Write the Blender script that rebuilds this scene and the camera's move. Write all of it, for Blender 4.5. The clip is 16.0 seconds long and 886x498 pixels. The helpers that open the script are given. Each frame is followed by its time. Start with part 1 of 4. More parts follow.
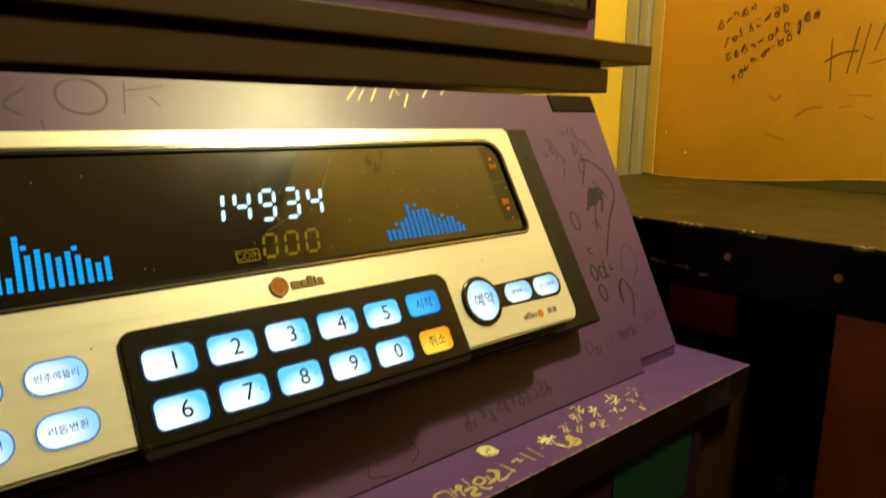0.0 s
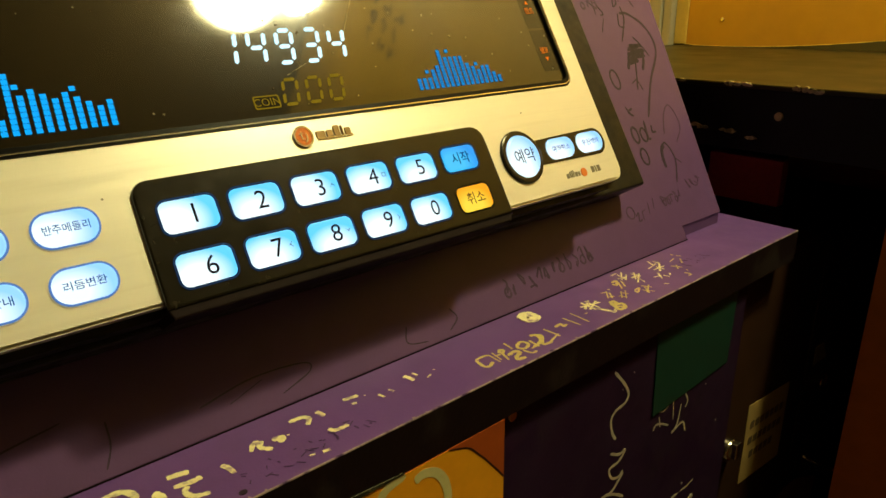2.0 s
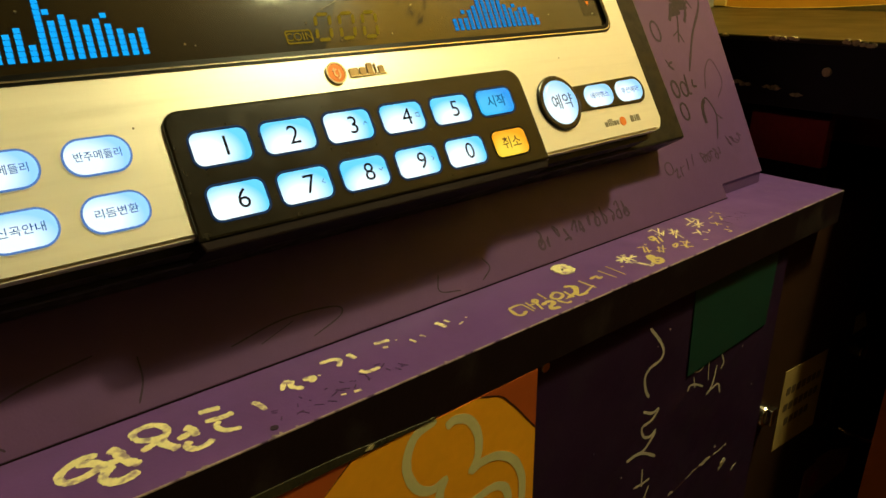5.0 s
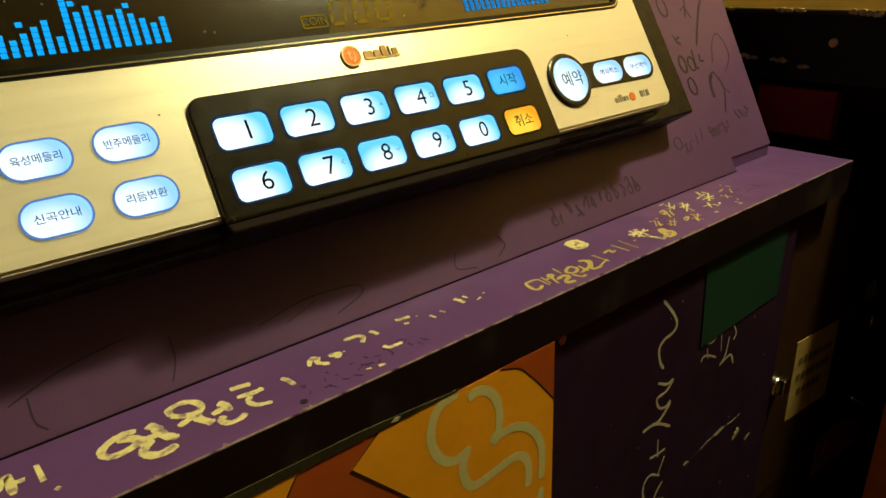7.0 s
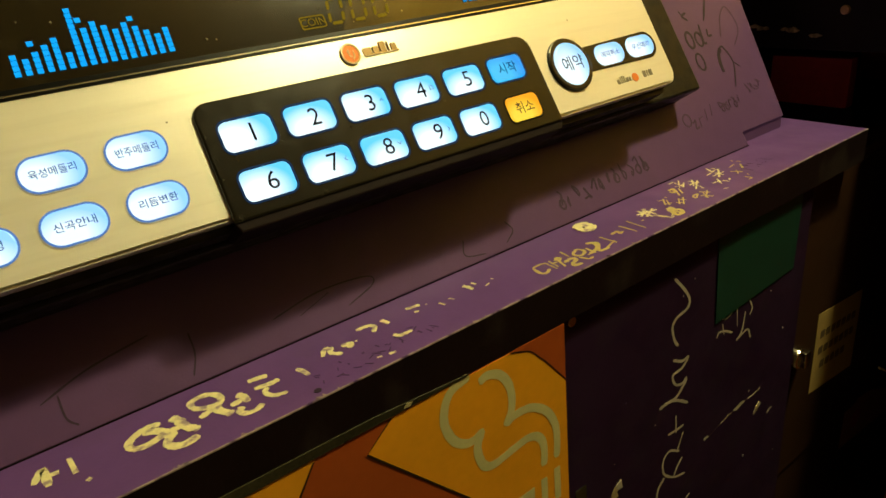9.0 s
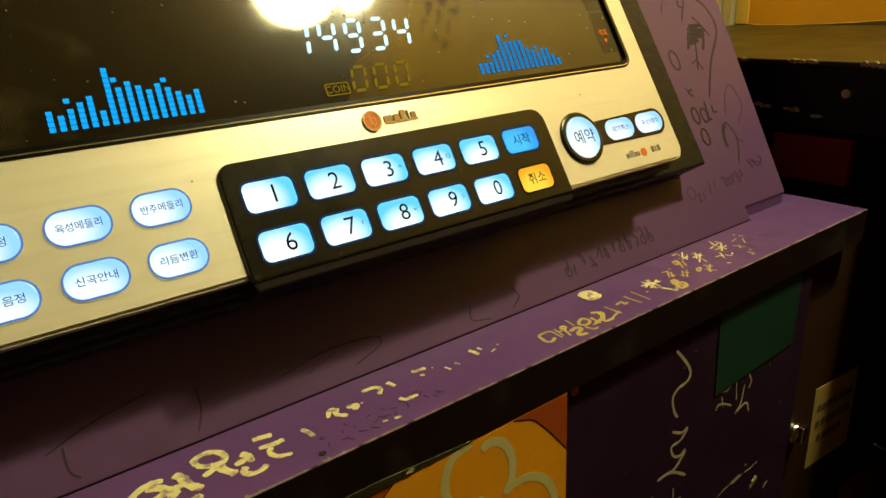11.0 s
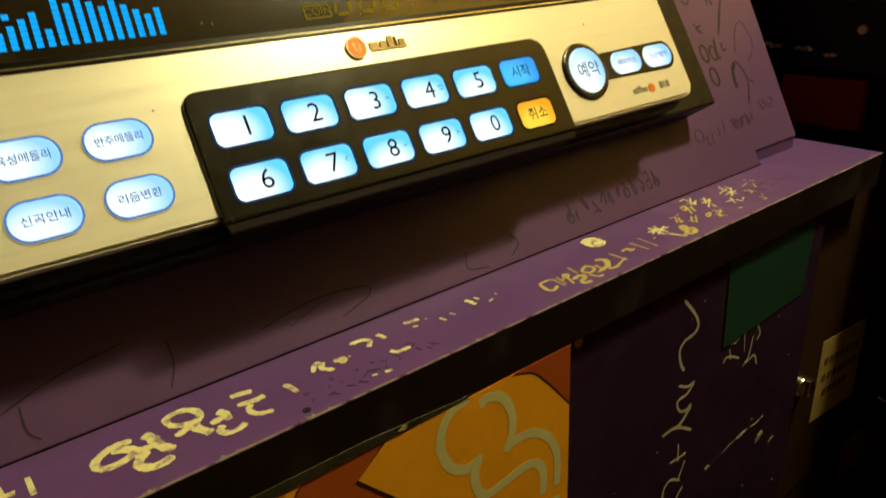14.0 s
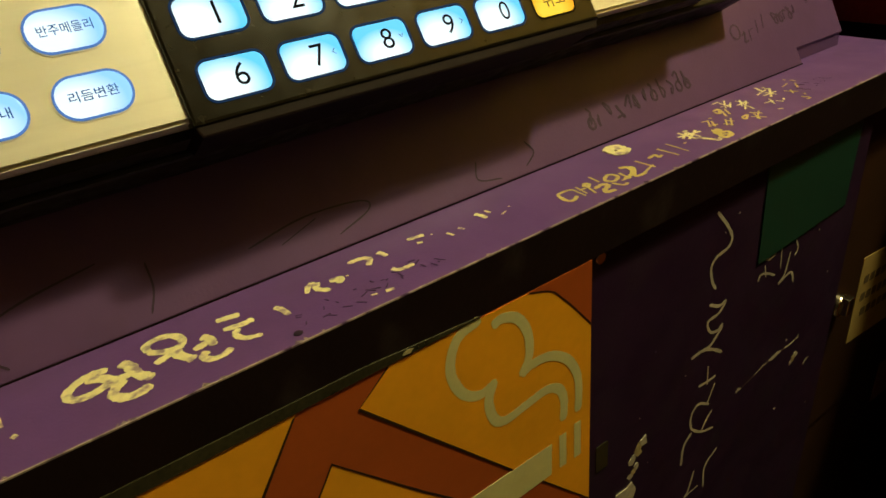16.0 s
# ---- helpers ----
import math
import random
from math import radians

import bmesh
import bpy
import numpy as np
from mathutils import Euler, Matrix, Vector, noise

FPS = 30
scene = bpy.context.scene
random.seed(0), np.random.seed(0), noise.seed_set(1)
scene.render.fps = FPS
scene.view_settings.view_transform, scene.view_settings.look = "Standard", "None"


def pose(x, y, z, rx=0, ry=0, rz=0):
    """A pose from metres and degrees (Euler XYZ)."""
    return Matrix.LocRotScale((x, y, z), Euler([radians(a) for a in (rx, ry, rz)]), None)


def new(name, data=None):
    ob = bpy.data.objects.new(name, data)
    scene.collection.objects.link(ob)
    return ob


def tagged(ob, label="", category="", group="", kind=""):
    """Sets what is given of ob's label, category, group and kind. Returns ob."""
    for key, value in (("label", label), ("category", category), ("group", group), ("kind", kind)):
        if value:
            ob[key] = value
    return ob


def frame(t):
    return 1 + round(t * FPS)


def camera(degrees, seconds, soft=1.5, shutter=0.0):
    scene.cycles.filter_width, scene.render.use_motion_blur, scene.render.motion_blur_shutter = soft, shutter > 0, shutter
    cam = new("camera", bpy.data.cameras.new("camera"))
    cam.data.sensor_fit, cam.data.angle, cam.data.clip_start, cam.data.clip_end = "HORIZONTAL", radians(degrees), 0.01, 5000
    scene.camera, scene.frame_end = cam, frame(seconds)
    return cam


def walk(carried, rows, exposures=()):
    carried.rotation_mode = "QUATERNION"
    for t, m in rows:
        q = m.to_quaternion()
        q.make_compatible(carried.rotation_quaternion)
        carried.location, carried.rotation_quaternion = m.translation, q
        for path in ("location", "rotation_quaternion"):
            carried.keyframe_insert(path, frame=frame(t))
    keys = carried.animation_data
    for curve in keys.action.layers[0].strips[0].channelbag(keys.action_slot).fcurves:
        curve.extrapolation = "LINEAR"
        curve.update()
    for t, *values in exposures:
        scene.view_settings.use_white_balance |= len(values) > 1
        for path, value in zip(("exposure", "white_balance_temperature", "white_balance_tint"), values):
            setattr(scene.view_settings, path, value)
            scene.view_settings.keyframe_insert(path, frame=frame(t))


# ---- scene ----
cam = camera(65.78, 16.0, shutter=0.5)
# seconds, eye in metres, turn in degrees; z = 0 is the top of the ledge
PATH = [
    (0, -0.2658, -0.2205, 0.1923, 78.74, -0.89, -41.81),
    (0.5, -0.2613, -0.2098, 0.1769, 75.25, -0.59, -41.28),
    (1, -0.2603, -0.2028, 0.1707, 73.11, -0.10, -41.38),
    (1.5, -0.2606, -0.1986, 0.1682, 71.61, 0.24, -40.89),
    (2, -0.2591, -0.1954, 0.1636, 70.28, 0.74, -41.04),
    (2.5, -0.2584, -0.1989, 0.1629, 70.14, 1.14, -41.33),
    (3, -0.2599, -0.1999, 0.1647, 69.95, 2.14, -40.20),
    (3.5, -0.2562, -0.1988, 0.1595, 68.57, 3.02, -40.24),
    (4, -0.2551, -0.1947, 0.1551, 67.61, 2.99, -39.97),
    (4.5, -0.2584, -0.1959, 0.1511, 67.28, 2.71, -39.06),
    (5, -0.2604, -0.1920, 0.1477, 68.32, 0.87, -38.68),
    (5.2, -0.2657, -0.1932, 0.1459, 68.65, 1.00, -38.85),
    (7.5, -0.2691, -0.1966, 0.1480, 66.82, 3.08, -38.48),
    (8, -0.2691, -0.2027, 0.1499, 67.15, 3.69, -38.29),
    (8.5, -0.2713, -0.2014, 0.1477, 67.29, 4.33, -38.21),
    (9, -0.2650, -0.2062, 0.1512, 65.90, 5.64, -37.57),
    (9.5, -0.2637, -0.2035, 0.1507, 65.58, 4.44, -37.83),
    (9.7, -0.2729, -0.2043, 0.1629, 69.15, 2.71, -38.10),
    (11.8, -0.2696, -0.2023, 0.1608, 69.71, 3.08, -36.63),
    (12, -0.2695, -0.2023, 0.1607, 69.73, 3.09, -36.59),
    (12.5, -0.2655, -0.2019, 0.1639, 70.86, 3.26, -37.18),
    (13, -0.2681, -0.1978, 0.1638, 70.02, 2.57, -37.07),
    (13.5, -0.2664, -0.1956, 0.1583, 69.46, 2.66, -37.25),
    (14, -0.2589, -0.1867, 0.1442, 66.66, 3.21, -37.55),
    (14.5, -0.2562, -0.1782, 0.1346, 65.04, 3.34, -36.76),
    (15, -0.2501, -0.1738, 0.1283, 63.06, 4.40, -36.89),
    (15.5, -0.2413, -0.1728, 0.1240, 61.48, 5.14, -37.27),
    (16, -0.2422, -0.1724, 0.1231, 61.29, 5.28, -36.55),
]
walk(cam, [(t, pose(*row)) for t, *row in PATH])

# ---- world and lights ----
world = bpy.data.worlds.new("booth_world")
world.use_nodes = True
world.node_tree.nodes["Background"].inputs[0].default_value = (0.01, 0.007, 0.004, 1)
world.node_tree.nodes["Background"].inputs[1].default_value = 0.1
scene.world = world
LAMP_WARM = (1.0, 0.895, 0.42)
LAMP_POWER = (62.0, 745.0)       # the frosted globe and the bare bulb
scene.view_settings.exposure = 0.0


# ---- materials ----
def mat(name, color, rough=0.5, metal=0.0, vary=0.15, scale=40.0, bump=0.0, bump_scale=300.0, spots=0.0, spot_color=(0.02, 0.015, 0.01),
        spot_scale=25.0, stretch=(1, 1, 1), spot_from=0.56, emit=None, power=0.0, coat=0.0, rough_vary=0.0, spec=0.5, random_vary=0.0, coat_rough=0.08):
    """A procedural surface: base colour with two scales of variation, spots of wear or dirt, fine relief."""
    m = bpy.data.materials.new(name)
    m.use_nodes = True
    nt = m.node_tree
    bsdf = nt.nodes["Principled BSDF"]
    link = nt.links.new
    geo = nt.nodes.new("ShaderNodeNewGeometry")
    mapping = nt.nodes.new("ShaderNodeMapping")
    mapping.inputs["Scale"].default_value = stretch
    link(geo.outputs["Position"], mapping.inputs["Vector"])

    def noise_node(s, detail=4.0):
        n = nt.nodes.new("ShaderNodeTexNoise")
        n.inputs["Scale"].default_value, n.inputs["Detail"].default_value = s, detail
        link(mapping.outputs[0], n.inputs["Vector"])
        return n

    big, fine = noise_node(scale), noise_node(scale * 9)
    add = nt.nodes.new("ShaderNodeMath")
    add.operation = "MULTIPLY_ADD"
    link(fine.outputs[0], add.inputs[0])
    add.inputs[1].default_value = 0.5
    link(big.outputs[0], add.inputs[2])
    ramp = nt.nodes.new("ShaderNodeMapRange")
    ramp.inputs["From Min"].default_value, ramp.inputs["From Max"].default_value = 0.45, 1.05
    ramp.inputs["To Min"].default_value, ramp.inputs["To Max"].default_value = 1 - vary, 1 + vary
    link(add.outputs[0], ramp.inputs["Value"])
    mul = nt.nodes.new("ShaderNodeVectorMath")
    mul.operation = "SCALE"
    mul.inputs[0].default_value = color
    link(ramp.outputs[0], mul.inputs["Scale"])
    out = mul.outputs[0]
    if random_vary:
        info = nt.nodes.new("ShaderNodeObjectInfo")
        mr = nt.nodes.new("ShaderNodeMapRange")
        mr.inputs["To Min"].default_value, mr.inputs["To Max"].default_value = 1 - random_vary, 1 + random_vary
        link(info.outputs["Random"], mr.inputs["Value"])
        mul2 = nt.nodes.new("ShaderNodeVectorMath")
        mul2.operation = "SCALE"
        link(out, mul2.inputs[0])
        link(mr.outputs[0], mul2.inputs["Scale"])
        out = mul2.outputs[0]
    if spots:
        sp = noise_node(spot_scale, 7.0)
        sr = nt.nodes.new("ShaderNodeMapRange")
        sr.inputs["From Min"].default_value, sr.inputs["From Max"].default_value = spot_from, spot_from + 0.14
        sr.inputs["To Max"].default_value = spots
        link(sp.outputs[0], sr.inputs["Value"])
        mix = nt.nodes.new("ShaderNodeMix")
        mix.data_type = "RGBA"
        link(sr.outputs[0], mix.inputs["Factor"])
        link(out, mix.inputs["A"])
        mix.inputs["B"].default_value = (*spot_color, 1)
        out = mix.outputs["Result"]
    link(out, bsdf.inputs["Base Color"])
    bsdf.inputs["Roughness"].default_value = rough
    bsdf.inputs["Metallic"].default_value = metal
    bsdf.inputs["Coat Weight"].default_value = coat
    bsdf.inputs["Coat Roughness"].default_value = coat_rough
    bsdf.inputs["Specular IOR Level"].default_value = spec
    if rough_vary:
        rr = nt.nodes.new("ShaderNodeMapRange")
        rr.inputs["From Min"].default_value, rr.inputs["From Max"].default_value = 0.3, 0.7
        rr.inputs["To Min"].default_value, rr.inputs["To Max"].default_value = max(0.02, rough - rough_vary), rough + rough_vary
        link(noise_node(scale * 2.3, 6.0).outputs[0], rr.inputs["Value"])
        link(rr.outputs[0], bsdf.inputs["Roughness"])
    if bump:
        b = nt.nodes.new("ShaderNodeBump")
        b.inputs["Strength"].default_value, b.inputs["Distance"].default_value = bump, 0.0006
        link(noise_node(bump_scale, 3.0).outputs[0], b.inputs["Height"])
        link(b.outputs[0], bsdf.inputs["Normal"])
    if emit:
        bsdf.inputs["Emission Color"].default_value = (*emit, 1)
        bsdf.inputs["Emission Strength"].default_value = power
    return m


def backlit(name, core, rim, power):
    """A translucent key lit from behind: brightest off its middle, deeper in colour towards its border."""
    m = bpy.data.materials.new(name)
    m.use_nodes = True
    nt = m.node_tree
    bsdf = nt.nodes["Principled BSDF"]
    link = nt.links.new
    coord = nt.nodes.new("ShaderNodeTexCoord")
    sub = nt.nodes.new("ShaderNodeVectorMath")
    sub.operation = "SUBTRACT"
    link(coord.outputs["Generated"], sub.inputs[0])
    where = nt.nodes.new("ShaderNodeCombineXYZ")
    info = nt.nodes.new("ShaderNodeObjectInfo")
    for axis, (base, span) in enumerate(((0.18, 0.30), (0.34, -0.24), (0.34, -0.24))):
        spread = nt.nodes.new("ShaderNodeMath")
        spread.operation = "MULTIPLY_ADD"
        link(info.outputs["Random"], spread.inputs[0])
        spread.inputs[1].default_value, spread.inputs[2].default_value = span, base
        link(spread.outputs[0], where.inputs[axis])
    link(where.outputs[0], sub.inputs[1])
    length = nt.nodes.new("ShaderNodeVectorMath")
    length.operation = "LENGTH"
    flat = nt.nodes.new("ShaderNodeVectorMath")
    flat.operation = "MULTIPLY"
    link(sub.outputs[0], flat.inputs[0])
    flat.inputs[1].default_value = (0.95, 0.62, 0.62)
    link(flat.outputs[0], length.inputs[0])
    shift = nt.nodes.new("ShaderNodeMath")
    shift.operation = "MULTIPLY_ADD"
    link(info.outputs["Random"], shift.inputs[0])
    shift.inputs[1].default_value = 0.10
    link(length.outputs["Value"], shift.inputs[2])
    ramp = nt.nodes.new("ShaderNodeValToRGB")
    ramp.color_ramp.elements[0].position, ramp.color_ramp.elements[0].color = 0.32, (*core, 1)
    ramp.color_ramp.elements[1].position, ramp.color_ramp.elements[1].color = 0.66, (*rim, 1)
    link(shift.outputs[0], ramp.inputs[0])
    bsdf.inputs["Base Color"].default_value = (0.02, 0.03, 0.04, 1)
    bsdf.inputs["Specular IOR Level"].default_value = 0.3
    bsdf.inputs["Roughness"].default_value = 0.22
    link(ramp.outputs[0], bsdf.inputs["Emission Color"])
    bsdf.inputs["Emission Strength"].default_value = power
    return m


def glow(name, color, power):
    m = bpy.data.materials.new(name)
    m.use_nodes = True
    bsdf = m.node_tree.nodes["Principled BSDF"]
    bsdf.inputs["Base Color"].default_value = (0.01, 0.01, 0.01, 1)
    bsdf.inputs["Specular IOR Level"].default_value = 0.0
    bsdf.inputs["Emission Color"].default_value = (*color, 1)
    bsdf.inputs["Emission Strength"].default_value = power
    return m


M_PURPLE = mat("purple_laminate", (0.100, 0.048, 0.145), 0.36, vary=0.10, scale=14, bump=0.10, bump_scale=900, spots=0.30,
               spot_color=(0.075, 0.040, 0.10), spot_scale=30, rough_vary=0.03)
M_LEDGE = mat("purple_ledge_laminate", (0.122, 0.055, 0.228), 0.38, vary=0.10, scale=18, bump=0.10, bump_scale=900, spots=0.25,
              spot_color=(0.10, 0.05, 0.13), spot_scale=40, rough_vary=0.10, coat=0.18, coat_rough=0.28)
# dark purple, taken down further to carry the light's falloff to lower right
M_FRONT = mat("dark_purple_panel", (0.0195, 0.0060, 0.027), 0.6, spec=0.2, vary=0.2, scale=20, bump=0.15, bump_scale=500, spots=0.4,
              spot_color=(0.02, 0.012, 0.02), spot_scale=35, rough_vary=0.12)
M_SILVER = mat("champagne_plastic", (0.86, 0.83, 0.73), 0.33, metal=0.34, vary=0.022, scale=30, stretch=(0.15, 3, 3), bump=0.06, bump_scale=1500,
               spots=0.10, spot_color=(0.35, 0.30, 0.22), spot_scale=70, rough_vary=0.05)
M_CHROME = mat("polished_trim", (0.75, 0.70, 0.58), 0.14, metal=0.9, vary=0.08, scale=60)
M_BLACK = mat("black_plastic", (0.009, 0.0078, 0.005), 0.45, spec=0.3, vary=0.2, scale=60, bump=0.12, bump_scale=1200, spots=0.15,
              spot_color=(0.07, 0.06, 0.045), spot_scale=55, rough_vary=0.15)
M_PAD = mat("keypad_black_gloss", (0.011, 0.009, 0.005), 0.20, vary=0.25, scale=70, spec=0.55, spots=0.16, spot_color=(0.085, 0.072, 0.05), spot_scale=420,
            rough_vary=0.03)
M_GLASS = mat("smoked_display_glass", (0.012, 0.009, 0.004), 0.035, vary=0.4, scale=16, spots=0.60, spot_from=0.575, spot_color=(0.050, 0.040, 0.022), spot_scale=48,
              rough_vary=0.03, spec=1.0, coat=0.085, coat_rough=0.20)
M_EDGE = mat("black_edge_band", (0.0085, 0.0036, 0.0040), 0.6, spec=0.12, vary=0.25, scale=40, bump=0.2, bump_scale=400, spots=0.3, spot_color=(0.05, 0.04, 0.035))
M_WORN = mat("worn_pale_edge", (0.36, 0.29, 0.27), 0.6, vary=0.6, scale=120, spots=1.0, spot_color=(0.06, 0.03, 0.09), spot_scale=120, spot_from=0.47)
M_PAINT = mat("pale_yellow_marker", (0.78, 0.73, 0.40), 0.5, vary=0.15, scale=300, spots=0.80, spot_color=(0.24, 0.16, 0.26), spot_scale=230, spot_from=0.515)
M_GOLD = mat("gold_marker", (0.66, 0.56, 0.20), 0.38, metal=0.2, vary=0.2, scale=300, spots=0.3, spot_color=(0.22, 0.14, 0.2), spot_scale=300)
M_INK = mat("dark_felt_pen", (0.018, 0.011, 0.024), 0.5, vary=0.2, scale=200, spots=0.35, spot_color=(0.060, 0.030, 0.075), spot_scale=260)
M_FAINT = mat("rubbed_felt_pen", (0.046, 0.024, 0.060), 0.5, vary=0.2, scale=200, spots=0.6, spot_color=(0.095, 0.048, 0.13), spot_scale=200)
M_CREAM = mat("cream_scrawl", (0.42, 0.37, 0.29), 0.55, vary=0.2, scale=300, spots=0.3, spot_color=(0.1, 0.05, 0.1), spot_scale=260)
M_ORANGE = mat("poster_orange", (0.80, 0.345, 0.014), 0.32, vary=0.08, scale=25, bump=0.05, bump_scale=200)
M_RED = mat("poster_brown_red", (0.36, 0.075, 0.014), 0.32, vary=0.10, scale=25)
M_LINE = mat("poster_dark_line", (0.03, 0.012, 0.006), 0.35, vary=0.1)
M_HEART = mat("poster_pale_line", (0.58, 0.54, 0.26), 0.35, vary=0.08, scale=60)
M_ACRYL = mat("acrylic_edge", (0.030, 0.027, 0.014), 0.25, vary=0.6, scale=60, spots=0.5, spot_color=(0.07, 0.06, 0.03), spot_scale=90)
M_TAPE = mat("green_cloth_tape", (0.003, 0.036, 0.024), 0.5, vary=0.15, scale=60, bump=0.3, bump_scale=1400)
M_COIN = mat("coin_unit_black", (0.034, 0.014, 0.006), 0.55, spec=0.18, vary=0.25, scale=30, bump=0.15, bump_scale=500, spots=0.3, spot_color=(0.05, 0.032, 0.018))
M_PAPER = mat("notice_paper", (0.42, 0.29, 0.09), 0.7, vary=0.12, scale=60, spots=0.3, spot_color=(0.25, 0.18, 0.08))
M_PRINT = mat("notice_print", (0.11, 0.07, 0.03), 0.7, vary=0.1)
M_METAL = mat("worn_chrome", (0.7, 0.62, 0.48), 0.2, metal=1.0, vary=0.15, scale=90)
M_WALL = mat("orange_wall", (0.52, 0.240, 0.010), 0.48, vary=0.10, scale=7, bump=0.10, bump_scale=160, spots=0.22, spot_color=(0.36, 0.14, 0.02), spot_scale=9,
             rough_vary=0.1)
# darker, duller wall colour out of direct view, keeps orange bounce down
M_DULL_WALL = mat("dulled_ochre_wall", (0.33, 0.20, 0.028), 0.5, vary=0.12, scale=6, bump=0.08, bump_scale=160, spots=0.25, spot_color=(0.16, 0.085, 0.02), spot_scale=8)
# wall colour raised to bright yellow to carry the lamplight on it
M_LIT_YELLOW = mat("lit_yellow_wall", (0.85, 0.56, 0.05), 0.5, vary=0.06, scale=8, bump=0.08, bump_scale=160)
M_POST = mat("grey_metal_trim", (0.40, 0.37, 0.27), 0.35, metal=0.3, vary=0.12, scale=18, stretch=(1, 1, 0.15))
M_TOP = mat("olive_laminate_top", (0.032, 0.026, 0.005), 0.42, spec=0.26, vary=0.12, scale=9, spots=0.10, spot_color=(0.065, 0.045, 0.012), spot_scale=30, rough_vary=0.05)
M_SLAB = mat("black_table_edge", (0.008, 0.007, 0.007), 0.55, spec=0.2, vary=0.3, scale=30, bump=0.2, bump_scale=350)
M_CHIP = mat("chipped_bright_edge", (0.50, 0.42, 0.22), 0.3, vary=0.6, scale=260, metal=0.3, spots=0.7, spot_color=(0.05, 0.04, 0.02), spot_scale=220)
M_BOLT = mat("tarnished_brass", (0.55, 0.42, 0.20), 0.4, metal=0.4, vary=0.3, scale=300)
M_REDBOX = mat("dark_red_board", (0.42, 0.022, 0.012), 0.5, vary=0.3, scale=25)
M_RAIL = mat("dark_brown_rail", (0.044, 0.024, 0.005), 0.50, spec=0.25, vary=0.25, scale=20, stretch=(0.1, 2, 2), bump=0.1, bump_scale=300)
M_SCREEN = mat("dark_monitor_glass", (0.03, 0.028, 0.012), 0.12, vary=0.2, scale=20)
M_FLOOR = mat("brown_floor", (0.11, 0.070, 0.042), 0.5, vary=0.2, scale=6, spots=0.2)
M_CEIL = mat("ceiling_paint", (0.06, 0.036, 0.008), 0.7, vary=0.08, scale=5)
M_ROOM = mat("booth_wall_brown", (0.055, 0.034, 0.011), 0.55, vary=0.2, scale=3, spots=0.3, spot_color=(0.04, 0.02, 0.006), spot_scale=5)
M_BADGE = mat("badge_red", (0.60, 0.17, 0.04), 0.2, metal=0.5, vary=0.15, scale=200)
M_GILT = mat("dark_gilt", (0.17, 0.105, 0.03), 0.3, metal=0.5, vary=0.15, scale=300)
M_DOT = mat("orange_print", (0.75, 0.20, 0.03), 0.4, vary=0.05)
M_GREY = mat("grey_print", (0.20, 0.18, 0.13), 0.5, vary=0.1)
M_LEGEND = mat("key_legend", (0.003, 0.004, 0.010), 0.8, vary=0.05, spec=0.05)
M_BLUEINK = mat("key_legend_blue", (0.004, 0.075, 0.44), 0.9, vary=0.05, spec=0.05)
M_RIM = mat("key_recess", (0.003, 0.003, 0.003), 0.30, vary=0.1, spec=0.14)
M_PALEINK = mat("pale_pen", (0.060, 0.030, 0.105), 0.5, vary=0.3, scale=200, spots=0.6, spot_color=(0.11, 0.055, 0.20), spot_scale=240)
M_DRYINK = mat("dry_felt_pen", (0.028, 0.013, 0.036), 0.5, vary=0.3, scale=200)
K_WHITE = backlit("key_backlit_white", (0.84, 0.99, 1.0), (0.10, 0.58, 0.95), 1.22)
K_BLUE = backlit("key_backlit_blue", (0.05, 0.56, 1.0), (0.0, 0.33, 0.95), 1.0)
K_EDGE = glow("blue_key_edge", (0.02, 0.16, 0.50), 0.14)
K_PILL = backlit("pill_backlit", (0.82, 0.96, 1.0), (0.28, 0.62, 0.98), 1.18)
K_AMBER = backlit("key_backlit_amber", (1.0, 0.68, 0.05), (0.95, 0.36, 0.002), 1.1)
K_HALO = glow("blue_light_rim", (0.14, 0.34, 0.85), 0.60)
E_DIGIT = glow("digit_light", (0.62, 0.90, 1.0), 1.4)
E_BAR = glow("bar_light_blue", (0.0, 0.40, 1.0), 1.0)
E_BAR_DIM = glow("bar_light_blue_dim", (0.0, 0.28, 0.80), 0.72)
E_COIN = glow("counter_amber", (0.50, 0.33, 0.01), 0.42)
E_TEMPO = glow("tempo_orange", (0.95, 0.22, 0.01), 1.0)


# ---- building helpers ----
def plane(origin, x, u):
    """Matrix of a plane: local x along it, local y up it, local z out of it."""
    x, u = Vector(x).normalized(), Vector(u).normalized()
    n = x.cross(u)
    m = Matrix((x, u, n)).transposed().to_4x4()
    return Matrix.Translation(origin) @ m


SLOPE = radians(59.2)
UP = (0, math.cos(SLOPE), math.sin(SLOPE))
FACE = plane((0, -0.0055, 0), (1, 0, 0), UP)        # the console's face
BOARD = plane((0, 0.0435, 0), (1, 0, 0), UP)        # the sloping board behind it
LEDGE = Matrix.Identity(4)
FRONT = plane((0, 0.0037, 0), (1, 0, 0), (0, 0, 1))
POSTER = plane((-0.0029, -0.0010, 0.0017), (1, 0, 0), (0, 0, 1)) @ Matrix.Diagonal((0.9885, 0.9885, 1.0, 1.0))  # the poster, just proud of the ledge
COIN = plane((0, 0.012, 0), (1, 0, 0), (0, 0, 1))
RIGHT = plane((0.72, 0, 0), (0, -1, 0), (0, 0, 1))  # the side wall, seen from the booth
TABLE = plane((0.29, 0, 0), (0, -1, 0), (0, 0, 1))


def thing(name, label, category, at=(0, 0, 0), group="", kind=""):
    ob = new(name)
    ob.location = at
    return tagged(ob, label, category, group, kind)


